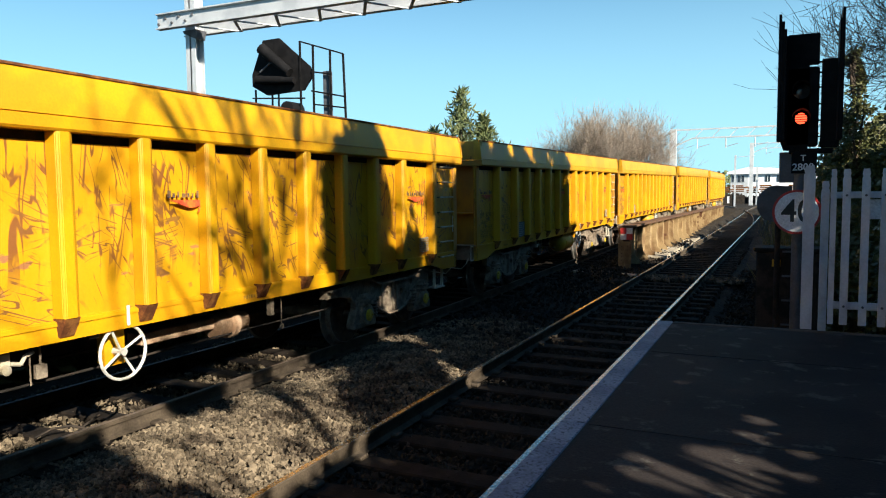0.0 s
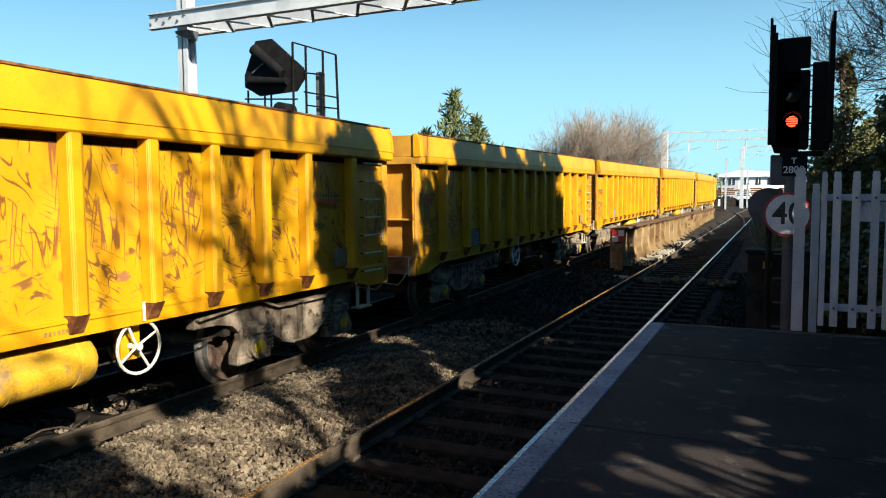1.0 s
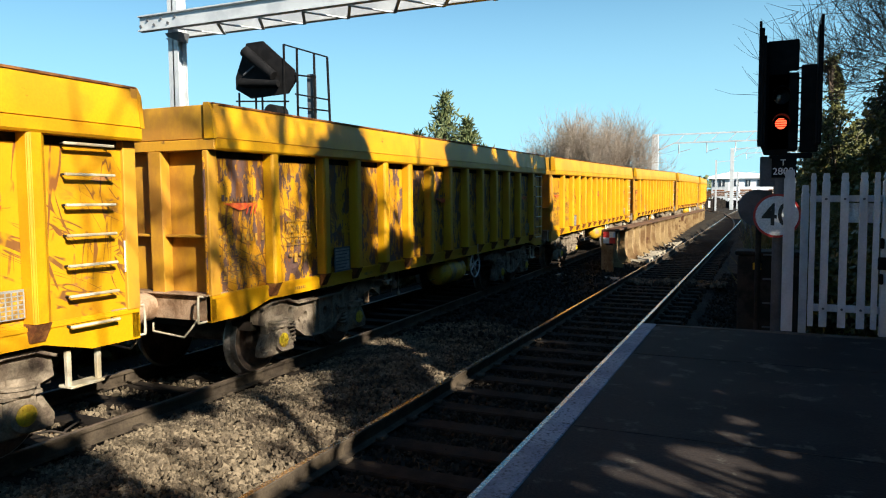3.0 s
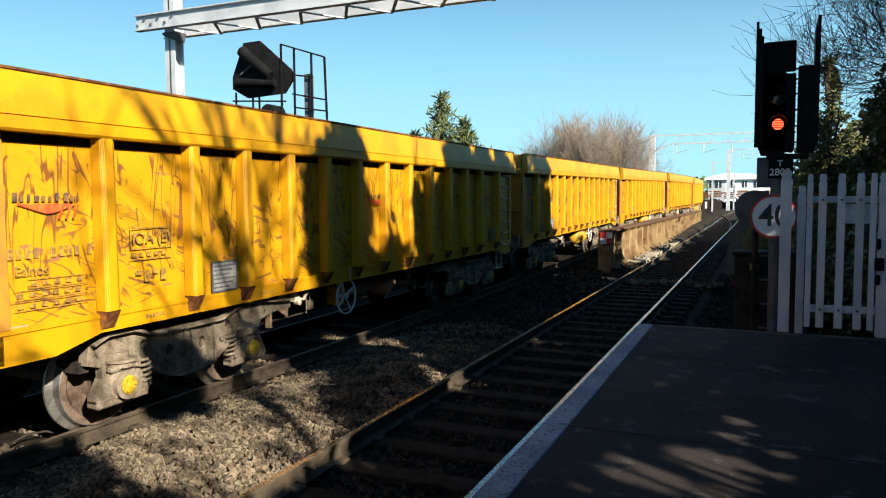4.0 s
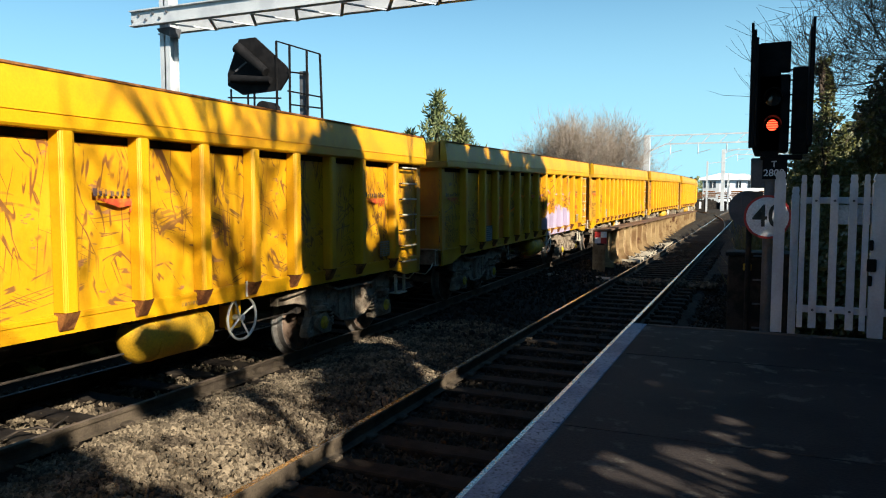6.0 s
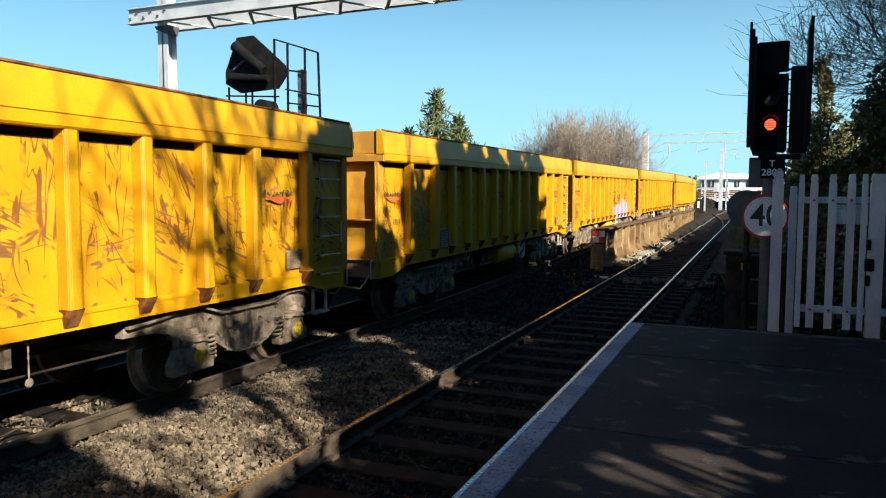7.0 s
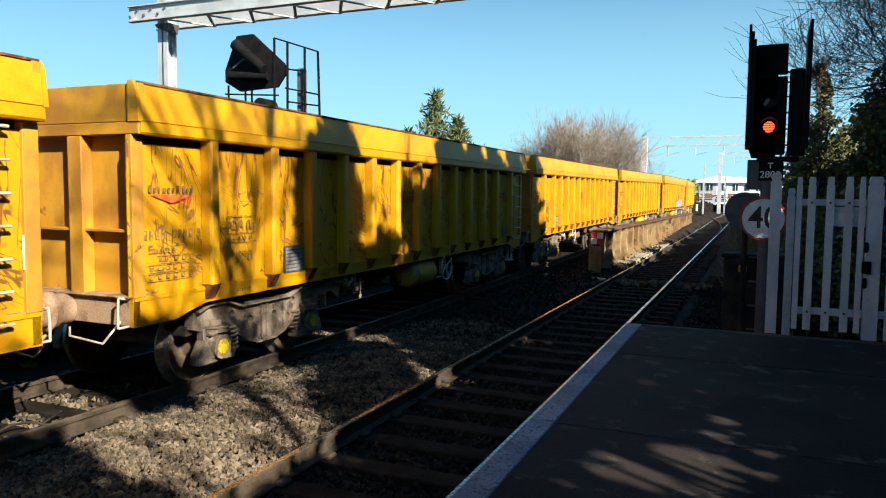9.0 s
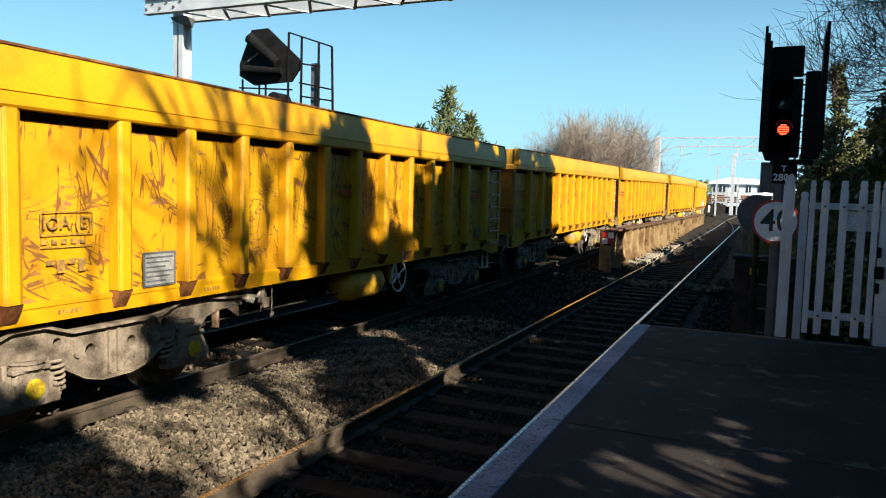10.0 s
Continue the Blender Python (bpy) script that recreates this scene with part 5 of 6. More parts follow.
board = thing("checker_board", "red and white chequered marker board on the girder end", "marker board")
for i in range(2):
    for j in range(2):
        bm = bmesh.new()
        box(bm, GX0 + 0.04 + 0.17 * i, GX0 + 0.21 + 0.17 * i, GY0 - 0.055, GY0 - 0.04, 0.80 + 0.17 * j, 0.97 + 0.17 * j)
        part("square", bm, M["signred"] if (i + j) % 2 else M["signwhite"], board, "red square" if (i + j) % 2 else "white square", 0)
bm = bmesh.new()
box(bm, GX0 + 0.10, GX0 + 0.30, GY0 - 0.04, GY0 - 0.02, 0.75, 1.12)
part("backing", bm, M["black"], board, "", 0)
bm = bmesh.new()
prism(bm, [(-2.14, -0.2), (-1.60, -0.2), (-1.64, 0.06), (-2.14, 0.10)], "y", GY0 + 3.2, GY1 + 2)
tagged(part("concrete_strip", bm, M["concrete"], None, "", 0), "pale dusty concrete ledge along the girder", "kerb", kind="structure")
bm = bmesh.new()
prism(bm, [(-3.4, -0.16), (-1.7, -0.16), (-1.7, -0.05), (-3.4, 0.0)], "y", GY0 - 1.6, GY0 - 1.2)
tagged(part("deck_edge", bm, M["concrete"], None, "", 0), "rough stone edge of the bridge deck across the ballast", "kerb", kind="structure")


# ---- overhead line portals ----
def portal(label, x0, x1, y, z0, z1, pw, depth, left_arm=0.45, with_right=True, m="galv", lace=0.42, stub=0.19):
    p = thing("overhead_line_portal", label, "overhead line portal", "overhead line portals")
    for nm, x in (("mast", x0),) + ((("mast", x1),) if with_right else ()):
        bm = bmesh.new()
        box(bm, x - pw / 2, x + pw / 2, y - pw / 2, y - pw / 2 + 0.03, -0.5, z1 + stub)
        box(bm, x - pw / 2, x + pw / 2, y + pw / 2 - 0.03, y + pw / 2, -0.5, z1 + stub)
        box(bm, x - 0.02, x + 0.02, y - pw / 2, y + pw / 2, -0.5, z1 + stub)
        part(nm, bm, M[m], p, "", 0)
        bm = bmesh.new()
        prism(bm, [(x - pw * 0.75, z0 - 0.01), (x + pw * 0.75, z0 - 0.01), (x + pw * 0.56, z0 - 0.75 * pw), (x - pw * 0.56, z0 - 0.30 * pw)], "y", y - pw * 0.56, y + pw * 0.56)
        part("knee_bracket", bm, M["grey" if m == "galv" else m], p, "dark knee bracket", 0)
    for yy in (y - depth / 2, y + depth / 2):
        bm = bmesh.new()
        box(bm, x0 - left_arm, x1 + 0.4, yy - 0.012, yy + 0.012, z0, z1)
        for z in (z0, z1 - 0.03):
            box(bm, x0 - left_arm, x1 + 0.4, yy - 0.085, yy + 0.085, z, z + 0.03)
        part("boom_chord", bm, M[m], p, "", 0)
    n = int((x1 - x0 - 0.8) / lace)
    for i in range(n):
        a = x0 + 0.5 + i * lace
        bm = bmesh.new()
        ya, yb = (y - depth / 2, y + depth / 2) if i % 2 == 0 else (y + depth / 2, y - depth / 2)
        strut(bm, (a, ya, z0 - 0.03), (a + lace, yb, z0 - 0.03), 0.07, 0.025)
        part("lacing_bar", bm, M[m], p, "", 0)
    return p


near_portal = portal("galvanised steel overhead line portal spanning the tracks", -11.66, 9.5, 13.66, 6.30, 6.68, 0.31, 0.94, left_arm=0.74, lace=0.60, stub=1.3)
for i in range(6):
    bm = bmesh.new()
    bar(bm, (-12.35 + 0.22 * i, 13.5 - 0.33, 6.43 + 0.13 * (i % 2)), (-12.35 + 0.22 * i, 13.5 - 0.36, 6.43 + 0.13 * (i % 2)), 0.035, seg=6)
    part("splice_bolt", bm, M["grey"], near_portal)


def truss_portal(x0, x1, y, zt, label):
    """A far light portal with an open lattice boom and hanging droppers."""
    p = thing("overhead_line_portal", label, "overhead line portal", "overhead line portals")
    for x in (x0, x1):
        bm = bmesh.new()
        box(bm, x - 0.27, x + 0.27, y - 0.25, y + 0.25, -0.4, zt + 0.05, 0.01)
        part("mast", bm, M["galv"], p, "", 0)
    for z in (zt, zt - 0.75):
        bm = bmesh.new()
        a = x0 if z == zt else x0 + 1.6
        box(bm, a, x1, y - 0.06, y + 0.06, z - 0.09, z + 0.03)
        part("boom_chord", bm, M["galv"], p, "", 0)
    bm = bmesh.new()
    strut(bm, (x0, y, zt - 1.5), (x0 + 1.6, y, zt - 0.78), 0.10, 0.10)
    part("knee_brace", bm, M["galv"], p, "", 0)
    n = int((x1 - x0 - 2) / 1.4)
    for i in range(n):
        bm = bmesh.new()
        strut(bm, (x0 + 1.8 + 1.4 * i, y, zt - 0.75), (x0 + 2.5 + 1.4 * i, y, zt), 0.06, 0.06)
        part("lattice_bar", bm, M["galv"], p, "", 0)
    for i in range(4):
        bm = bmesh.new()
        x = x0 + 2.0 + 2.3 * i
        bar(bm, (x, y, zt - 0.75), (x, y, zt - 1.7), 0.05, seg=6)
        strut(bm, (x, y, zt - 1.6), (x + 1.0, y - 0.2, zt - 1.35), 0.05, 0.05)
        part("dropper_arm", bm, M["galv"], p)
    return p


truss_portal(-7.05, 9.0, 66, 7.65, "pale galvanised lattice portal far along the line")
truss_portal(-2.75, 12.0, 120, 9.6, "pale galvanised portal further beyond the bridge")
for x, y, h in ((-14.5, 88, 8.5), (-12.9, 96, 7.6), (-4.6, 112, 7.5), (-2.1, 125, 6.2)):
    mast = thing("overhead_line_mast", "thin grey overhead line mast in the distance", "mast", "far masts")
    bm = bmesh.new()
    box(bm, x - 0.12, x + 0.12, y - 0.12, y + 0.12, -0.5, h)
    part("pole", bm, M["galv"], mast, "", 0)
    bm = bmesh.new()
    strut(bm, (x, y, h - 0.3), (x + 2.6, y, h - 0.1), 0.08, 0.08)
    part("arm", bm, M["galv"], mast, "", 0)

# ---- signal seen from behind, with its caged platform ----
CY = 11.85
cage = thing("signal_with_cage", "black signal head seen from behind with a caged platform", "railway signal")


def cp(px, pz):
    """Plan at 22 m brought to the true distance."""
    return 1.86 + (px - 1.86) * 0.546, 2.10 + (pz - 2.10) * 0.546


bm = bmesh.new()
prism(bm, [cp(-16.30, 8.10), cp(-15.55, 8.12), cp(-14.15, 6.95), cp(-14.05, 6.60), cp(-14.45, 6.10), cp(-16.15, 6.02), cp(-16.85, 6.40), cp(-16.85, 6.85)], "y", CY, CY + 0.05)
part("backboard", bm, M["sigblack"], cage, "faceted black backboard", 0)
for (ax, az), (bx, bz), w in (((-16.2, 7.75), (-14.9, 6.75), 0.22), ((-16.45, 6.6), (-14.7, 6.45), 0.16)):
    bm = bmesh.new()
    a, b = cp(ax, az), cp(bx, bz)
    bar(bm, (a[0], CY - 0.12, a[1]), (b[0], CY - 0.12, b[1]), w * 0.55, w * 0.42, seg=12)
    part("lamp_case", bm, M["sigblack"], cage, "dark lamp casing")
bm = bmesh.new()
for a, b in (((-16.4, 6.9), (-15.9, 7.2)), ((-15.9, 7.2), (-15.5, 7.2))):
    a, b = cp(*a), cp(*b)
    bar(bm, (a[0], CY - 0.05, a[1]), (b[0], CY - 0.05, b[1]), 0.02, seg=6)
part("cable", bm, M["grey"], cage, "grey cable")
posts = [((-14.58, 7.90), (-14.58, 4.6)), ((-14.0, 7.72), (-14.0, 4.6)), ((-13.25, 7.47), (-13.25, 4.6)), ((-12.69, 7.28), (-12.60, 4.6))]
for a, b in posts:
    bm = bmesh.new()
    a, b = cp(*a), cp(*b)
    strut(bm, (a[0], CY, a[1]), (b[0], CY, b[1]), 0.035, 0.035)
    part("cage_post", bm, M["sigblack"], cage, "", 0)
for a, b in (((-14.58, 7.90), (-12.69, 7.28)), ((-14.1, 6.75), (-13.2, 6.60)), ((-14.1, 6.05), (-12.66, 5.75)), ((-14.0, 5.55), (-12.66, 5.35)), ((-16.85, 5.95), (-14.4, 5.80)), ((-16.85, 5.3), (-14.4, 5.2))):
    bm = bmesh.new()
    a, b = cp(*a), cp(*b)
    strut(bm, (a[0], CY, a[1]), (b[0], CY, b[1]), 0.03, 0.03)
    part("cage_rail", bm, M["sigblack"], cage, "", 0)
for x in (-16.85, -16.05, -15.75):
    bm = bmesh.new()
    a, b = cp(x, 6.3), cp(x, 4.4)
    strut(bm, (a[0], CY + 0.1, a[1]), (b[0], CY + 0.1, b[1]), 0.03, 0.03)
    part("cage_post", bm, M["sigblack"], cage, "", 0)
bm = bmesh.new()
a, b = cp(-13.65, 6.75), cp(-13.40, 4.4)
box(bm, a[0], b[0], CY + 0.05, CY + 0.2, b[1], a[1], 0.01)
part("cable_box", bm, M["grey"], cage, "grey cable box", 0)
bm = bmesh.new()
a, b = cp(-15.5, 5.75), cp(-14.35, 5.0)
lathe(bm, [(-0.3, 0.05), (-0.28, 0.17), (0.1, 0.17), (0.12, 0.05)], ((a[0] + b[0]) / 2, CY + 0.05, (a[1] + b[1]) / 2), "y", 16)
part("lower_lamp", bm, M["sigblack"], cage, "black lamp unit")
bm = bmesh.new()
a, b = cp(-16.9, 4.55), cp(-12.5, 4.45)
box(bm, a[0], b[0], CY - 0.1, CY + 0.7, b[1], a[1])
part("platform_floor", bm, M["black"], cage, "", 0)
bm = bmesh.new()
c = cp(-15.0, 0)[0]
box(bm, c - 0.12, c + 0.12, CY + 0.2, CY + 0.44, -0.8, cp(0, 4.5)[1])
part("mast", bm, M["galv"], cage, "", 0)

# ---- far buildings and yard ----
shed = thing("white_shed", "white clad industrial shed with a low pitched roof", "industrial shed")
bm = bmesh.new()
box(bm, -4.9, 14.0, 160, 185, -0.2, 5.9)
part("wall", bm, M["shed"], shed, "", 0)
bm = bmesh.new()
prism(bm, [(-8.2, 0), (-4.9, 0), (-4.9, 6.4), (-8.2, 6.0)], "y", 160, 185)
part("annex", bm, M["galv"], shed, "grey clad annex", 0)
bm = bmesh.new()
prism(bm, [(-8.9, 5.9), (14.6, 5.9), (14.6, 6.3), (0.8, 6.9), (-4.6, 7.35), (-8.9, 6.35)], "y", 159.4, 186)
part("roof", bm, M["shed"], shed, "white sheet roof", 0)
for x, z, w in ((-6.2, 4.3, 1.2), (-7.5, 4.3, 0.8), (-3.4, 4.3, 0.9), (-1.2, 4.3, 0.9), (1.0, 4.3, 0.9), (3.2, 4.3, 0.9)):
    bm = bmesh.new()
    box(bm, x - w / 2, x + w / 2, 159.9, 160.05, z, z + 1.3)
    win = part("window", bm, M["glass"], shed, "dark window", 0)
    bm = bmesh.new()
    box(bm, x - 0.05, x + 0.05, 159.85, 159.9, z, z + 1.3)
    part("window_bar", bm, M["shed"], win, "", 0)
rng = random.Random(61)
for i in range(7):
    x0, y0, h = -9.0 + 2.3 * i, 138 + 1.3 * (i % 3), 2.0 + 0.25 * (i % 2)
    st = thing("stacked_material", "stack of rusty rail lengths over dark scrap in the yard", "stack", "yard stacks")
    bm = bmesh.new()
    prism(bm, [(x0 - 0.1, -0.1)] + [(x0 + 0.2 * k, h * rng.uniform(0.6, 1.0)) for k in range(12)] + [(x0 + 2.3, -0.1)], "y", y0 - 0.5, y0 + 2.6)
    part("scrap_heap", bm, M["black"], st, "dark uneven scrap", 0)
    for row in range(4):
        bm = bmesh.new()
        z = h + 0.32 * row
        box(bm, x0 + rng.uniform(-0.2, 0.3), x0 + 2.1 + rng.uniform(-0.3, 0.2), y0, y0 + 2.4, z, z + 0.24, 0.03)
        part("steel_length", bm, M["rusty" if row % 2 else "girdertop"], st, "", 0)
for x, y in ((-5.4, 112),):
    mc = thing("point_machine", "dark lineside cabinet with a white panel", "cabinet", "far cabinets")
    bm = bmesh.new()
    box(bm, x - 0.7, x + 0.7, y, y + 0.8, 0.0, 1.9, 0.08)
    part("body", bm, M["black"], mc, "", 0)
    bm = bmesh.new()
    box(bm, x - 0.2, x + 0.1, y - 0.03, y, 0.6, 1.6)
    part("panel", bm, M["signwhite"], mc, "white panel", 0)


# ---- trees ----
def grow(g, p, d, length, r, level, rng, tips, spread=0.6, lift=0.12, thin=0.004, droop=0.0):
    """Tapered limbs that fork into finer ones."""
    segs = 4 if level > 1 else 3
    kids = []
    for i in range(segs):
        d = (d + Vector((rng.gauss(0, 0.13), rng.gauss(0, 0.13), rng.gauss(lift * 0.5, 0.10) - droop))).normalized()
        q = p + d * (length / segs)
        r2 = r * (1 - 0.55 * (i + 1) / segs)
        g.tube(p, q, r * (1 - 0.55 * i / segs), r2, 6 if level > 2 else 4 if level > 1 else 3)
        p = q
        if level > 0 and (i > 0 or level < 4):
            kids.append((p.copy(), d.copy(), r2))
    tips.append(p.copy())
    if level <= 0:
        return
    for p0, d0, r0 in kids:
        for _ in range(rng.choice((1, 2, 2)) if level > 1 else rng.choice((1, 2, 3))):
            ax = d0.orthogonal()
            ax.rotate(Matrix.Rotation(rng.uniform(0, 6.283), 3, d0))
            nd = (d0 + ax * rng.uniform(0.5, 1.3) * spread * 1.4 + Vector((0, 0, lift))).normalized()
            grow(g, p0, nd, length * rng.uniform(0.5, 0.8), max(r0 * rng.uniform(0.45, 0.7), thin), level - 1, rng, tips, spread, lift, thin, droop)
    nd = (d + Vector((rng.gauss(0, 0.2), rng.gauss(0, 0.2), lift))).normalized()
    grow(g, p, nd, length * 0.75, max(r * 0.45, thin), level - 1, rng, tips, spread, lift, thin, droop)


def bare_tree(x, y, z, h, r, seed, levels, label, mat="bark", spread=0.6, group="", lean=(0, 0), stems=1, thin=0.004, bole=0.11):
    rng = random.Random(seed)
    t = thing("bare_tree", label, "tree", group)
    trunk, crown, tips = Geo(), Geo(), []
    for s in range(stems):
        base = Vector((x + (rng.uniform(-1, 1) * 0.5 if stems > 1 else 0), y + (rng.uniform(-1, 1) * 0.5 if stems > 1 else 0), z))
        d = Vector((lean[0] + rng.gauss(0, 0.12 * stems ** 0.5), lean[1] + rng.gauss(0, 0.12 * stems ** 0.5), 1)).normalized()
        p = base
        for i in range(3):
            q = p + d * h * bole
            trunk.tube(p, q, r * (1 - 0.1 * i), r * (0.9 - 0.1 * i), 9)
            p = q
            d = (d + Vector((rng.gauss(0, .06), rng.gauss(0, .06), 0.02))).normalized()
        for i in range(4 if stems == 1 else 2):
            a = 6.283 * i / 4 + rng.uniform(-0.4, 0.4)
            nd = (d + Vector((math.cos(a), math.sin(a), 0)) * spread * rng.uniform(0.6, 1.1)).normalized()
            grow(crown, p - d * h * 0.03 * i, nd, h * 0.24, r * 0.55, levels, rng, tips, spread, thin=thin)
        grow(crown, p, d, h * 0.26, r * 0.68, levels, rng, tips, spread, thin=thin)
    part("trunk", trunk.mesh("trunk", M[mat]), None, t)
    part("crown", crown.mesh("crown", M[mat]), None, t, "leafless crown of fine twigs")
    return t, tips


def ivy_mass(name, label, blobs, seed, size, density, mat="ivy", stems=True, group=""):
    """Leafy growth: leaves scattered in and over irregular clumps (x, y, z, rx, ry, rz)."""
    rng = random.Random(seed)
    t = thing(name, label, "evergreen", group)
    g, wood = Geo(), Geo()
    for bx, by, bz, rx, ry, rz in blobs:
        n = int(density * (rx * ry + ry * rz + rx * rz) * 4)
        for _ in range(n):
            v = Vector((rng.gauss(0, 1), rng.gauss(0, 1), rng.gauss(0, 1))).normalized() * (rng.random() ** 0.45) * rng.uniform(0.85, 1.18)
            q = Vector((bx + v.x * rx, by + v.y * ry, bz + v.z * rz))
            q += Vector([0.18 * noise.noise(q * 2.0 + Vector((i * 9, 0, 0))) for i in range(3)]) * 2
            g.leaf(q, size * rng.uniform(0.6, 1.4), rng)
        if stems:
            for _ in range(4):
                a = Vector((bx + rng.gauss(0, .2) * rx, by + rng.gauss(0, .2) * ry, bz - rz))
                wood.tube(a, (bx + rng.gauss(0, .5) * rx, by + rng.gauss(0, .5) * ry, bz + rz * rng.uniform(0.3, 1.0)), 0.05, 0.015, 5)
    part("foliage", g.mesh("foliage", M[mat], False), None, t)
    if stems:
        part("stem_wood", wood.mesh("stems", M["bark"]), None, t)
    return t


# conifer behind the train
def conifer(x, y, z, h, r, seed, label):
    rng = random.Random(seed)
    t = thing("conifer_tree", label, "tree")
    trunk, g = Geo(), Geo()
    trunk.tube((x, y, z), (x, y, z + h), 0.22, 0.02, 8)
    n = 130
    for i in range(n):
        u = (i + rng.random()) / n
        zz = z + h * (0.12 + 0.86 * u)
        reach = r * (1 - u) ** 1.05 * rng.choice((0.45, 0.6, 0.8, 1.0, 1.2)) * rng.uniform(0.85, 1.1) + 0.10
        a = i * 2.4 + rng.uniform(-0.5, 0.5)
        d = Vector((math.cos(a), math.sin(a), 0.42))
        p0 = Vector((x, y, zz))
        tip = p0 + d * reach
        trunk.tube(p0, tip, 0.04 * (1 - u) + 0.01, 0.005, 3)
        for _ in range(int(26 * (0.35 + reach / 3))):
            w = rng.random() ** 0.7
            q = p0.lerp(tip, w) + Vector((rng.gauss(0, .16), rng.gauss(0, .16), rng.gauss(-0.05, .12))) * (0.5 + reach * 0.4)
            g.leaf(q, rng.uniform(0.2, 0.5), rng, up=0.9, long=1.7, wide=0.22)
    part("trunk", trunk.mesh("trunk", M["bark"]), None, t)
    part("crown", g.mesh("crown", M["conifer"], False), None, t, "ragged dark green crown")


conifer(-22.6, 55, -1.0, 11.9, 4.6, 11, "ragged green conifer behind the railway")
conifer(-20.9, 56, -1.0, 9.8, 4.2, 12, "shorter green conifer beside another one")
conifer(-25.6, 56, -1.0, 8.8, 3.8, 13, "shorter green conifer at the end of a row")
for i, (x, y, h, r) in enumerate(((-16.8, 61, 8.0, 0.09), (-15.0, 64, 9.6, 0.11), (-13.2, 60, 9.8, 0.11), (-11.5, 63, 10.2, 0.11), (-9.9, 64, 9.2, 0.10), (-18.4, 63, 6.8, 0.08))):
    bare_tree(x, y, -1.0, h * 1.12, r, 40 + i, 3, "pale leafless winter tree with a rounded crown", "palebark", 0.42, "bare trees behind the line", stems=4, thin=0.011)

# growth right of the line
ivy_mass("ivy_tree", "tall ivy-covered trunk beside the line",
         [(3.25, 19, 4.9, .16, .16, .5), (3.28, 19, 4.5, .2, .2, .6), (3.3, 19, 3.7, .4, .4, .5), (3.35, 19, 2.9, .85, .8, .7), (3.5, 19, 1.9, 1.0, .9, 1.0), (4.2, 19.5, 2.5, .9, .9, 1.0)], 5, 0.075, 700)
ivy_mass("ivy_bush", "dark evergreen bush behind the palisade fence",
         [(3.95, 13.0, 3.7, .45, .6, .45), (3.85, 13, 3.1, .5, .6, .5), (4.1, 13, 2.6, .7, .7, .7), (3.9, 12.8, 1.4, .9, .8, 1.1), (2.9, 13.5, 0.9, .7, .8, .8)], 6, 0.075, 700)
ivy_mass("ivy_bush", "low dark bramble growth beyond the platform end",
         [(2.6, 11.2, 0.6, .6, .7, .7), (3.4, 10.0, 0.9, .8, .8, .9), (2.3, 15, 0.5, .7, 1.2, .6), (2.2, 18.5, 0.4, .6, 1.2, .5)], 7, 0.09, 380)
g = Geo()
rng = random.Random(9)
for _ in range(2600):
    x, y = rng.uniform(1.7, 3.4), rng.uniform(15, 24)
    h = rng.uniform(0.6, 2.6) * (0.5 + 0.5 * rng.random())
    g.tube((x, y, -0.2), (x + rng.gauss(0, .25), y + rng.gauss(0, .25), -0.2 + h), 0.010, 0.004, 3)
tagged(part("dry_stalks", g.mesh("dry_stalks", M["grass"]), None), "tall dry pale stalks beside the line", "undergrowth", kind="stuff")
bare_tree(6.2, 9.3, -0.2, 8.8, 0.15, 3, 4, "leafless tree reaching over the fence at the platform end", "bark", 0.85, "platform trees", lean=(-0.08, 0.06), thin=0.004)
bare_tree(5.6, 11.4, -0.2, 9.2, 0.15, 15, 4, "leafless tree beyond the fence with wiry branches", "bark", 0.85, "platform trees", lean=(-0.10, 0.02), thin=0.004)
bare_tree(7.0, 4.4, 0.7, 11.5, 0.085, 8, 2, "slender leafless tree beside the platform", "bark", 0.65, "platform trees", lean=(-0.12, 0), thin=0.022)
bare_tree(6.9, -1.2, 0.7, 13.5, 0.095, 21, 2, "slender leafless tree behind the platform", "bark", 0.6, "platform trees", lean=(-0.05, 0.05), thin=0.024)

# unseen evergreen growth along the back of the platform, placed to shade it
HEDGE = []
for i in range(16):
    y = -13 + 1.55 * i
    # low stretch left so dapples of sun reach the platform
    gap = -0.8 < y < 2.1
    HEDGE.append((6.1 + 0.2 * math.sin(i * 2.1), y, 1.9 if gap else 2.3, .75, 1.0, 1.05 if gap else 1.6))
    if gap:
        continue
    HEDGE.append((6.2, y + 0.6, 3.95 + 0.2 * math.sin(i * 1.3), .6, .95, .55))
ivy_mass("evergreen_hedge", "unseen tall evergreen hedge placed to shade the platform", HEDGE, 31, 0.25, 230, stems=False)
ivy_mass("ivy_bush", "thin unseen hedge top placed to dapple the platform light", [(6.2, 0.0, 3.6, .5, .8, .9), (6.2, 1.5, 3.6, .5, .8, .9)], 37, 0.13, 22)
# unseen upright stems, added to cut the platform's dapples into streaks
rng = random.Random(52)
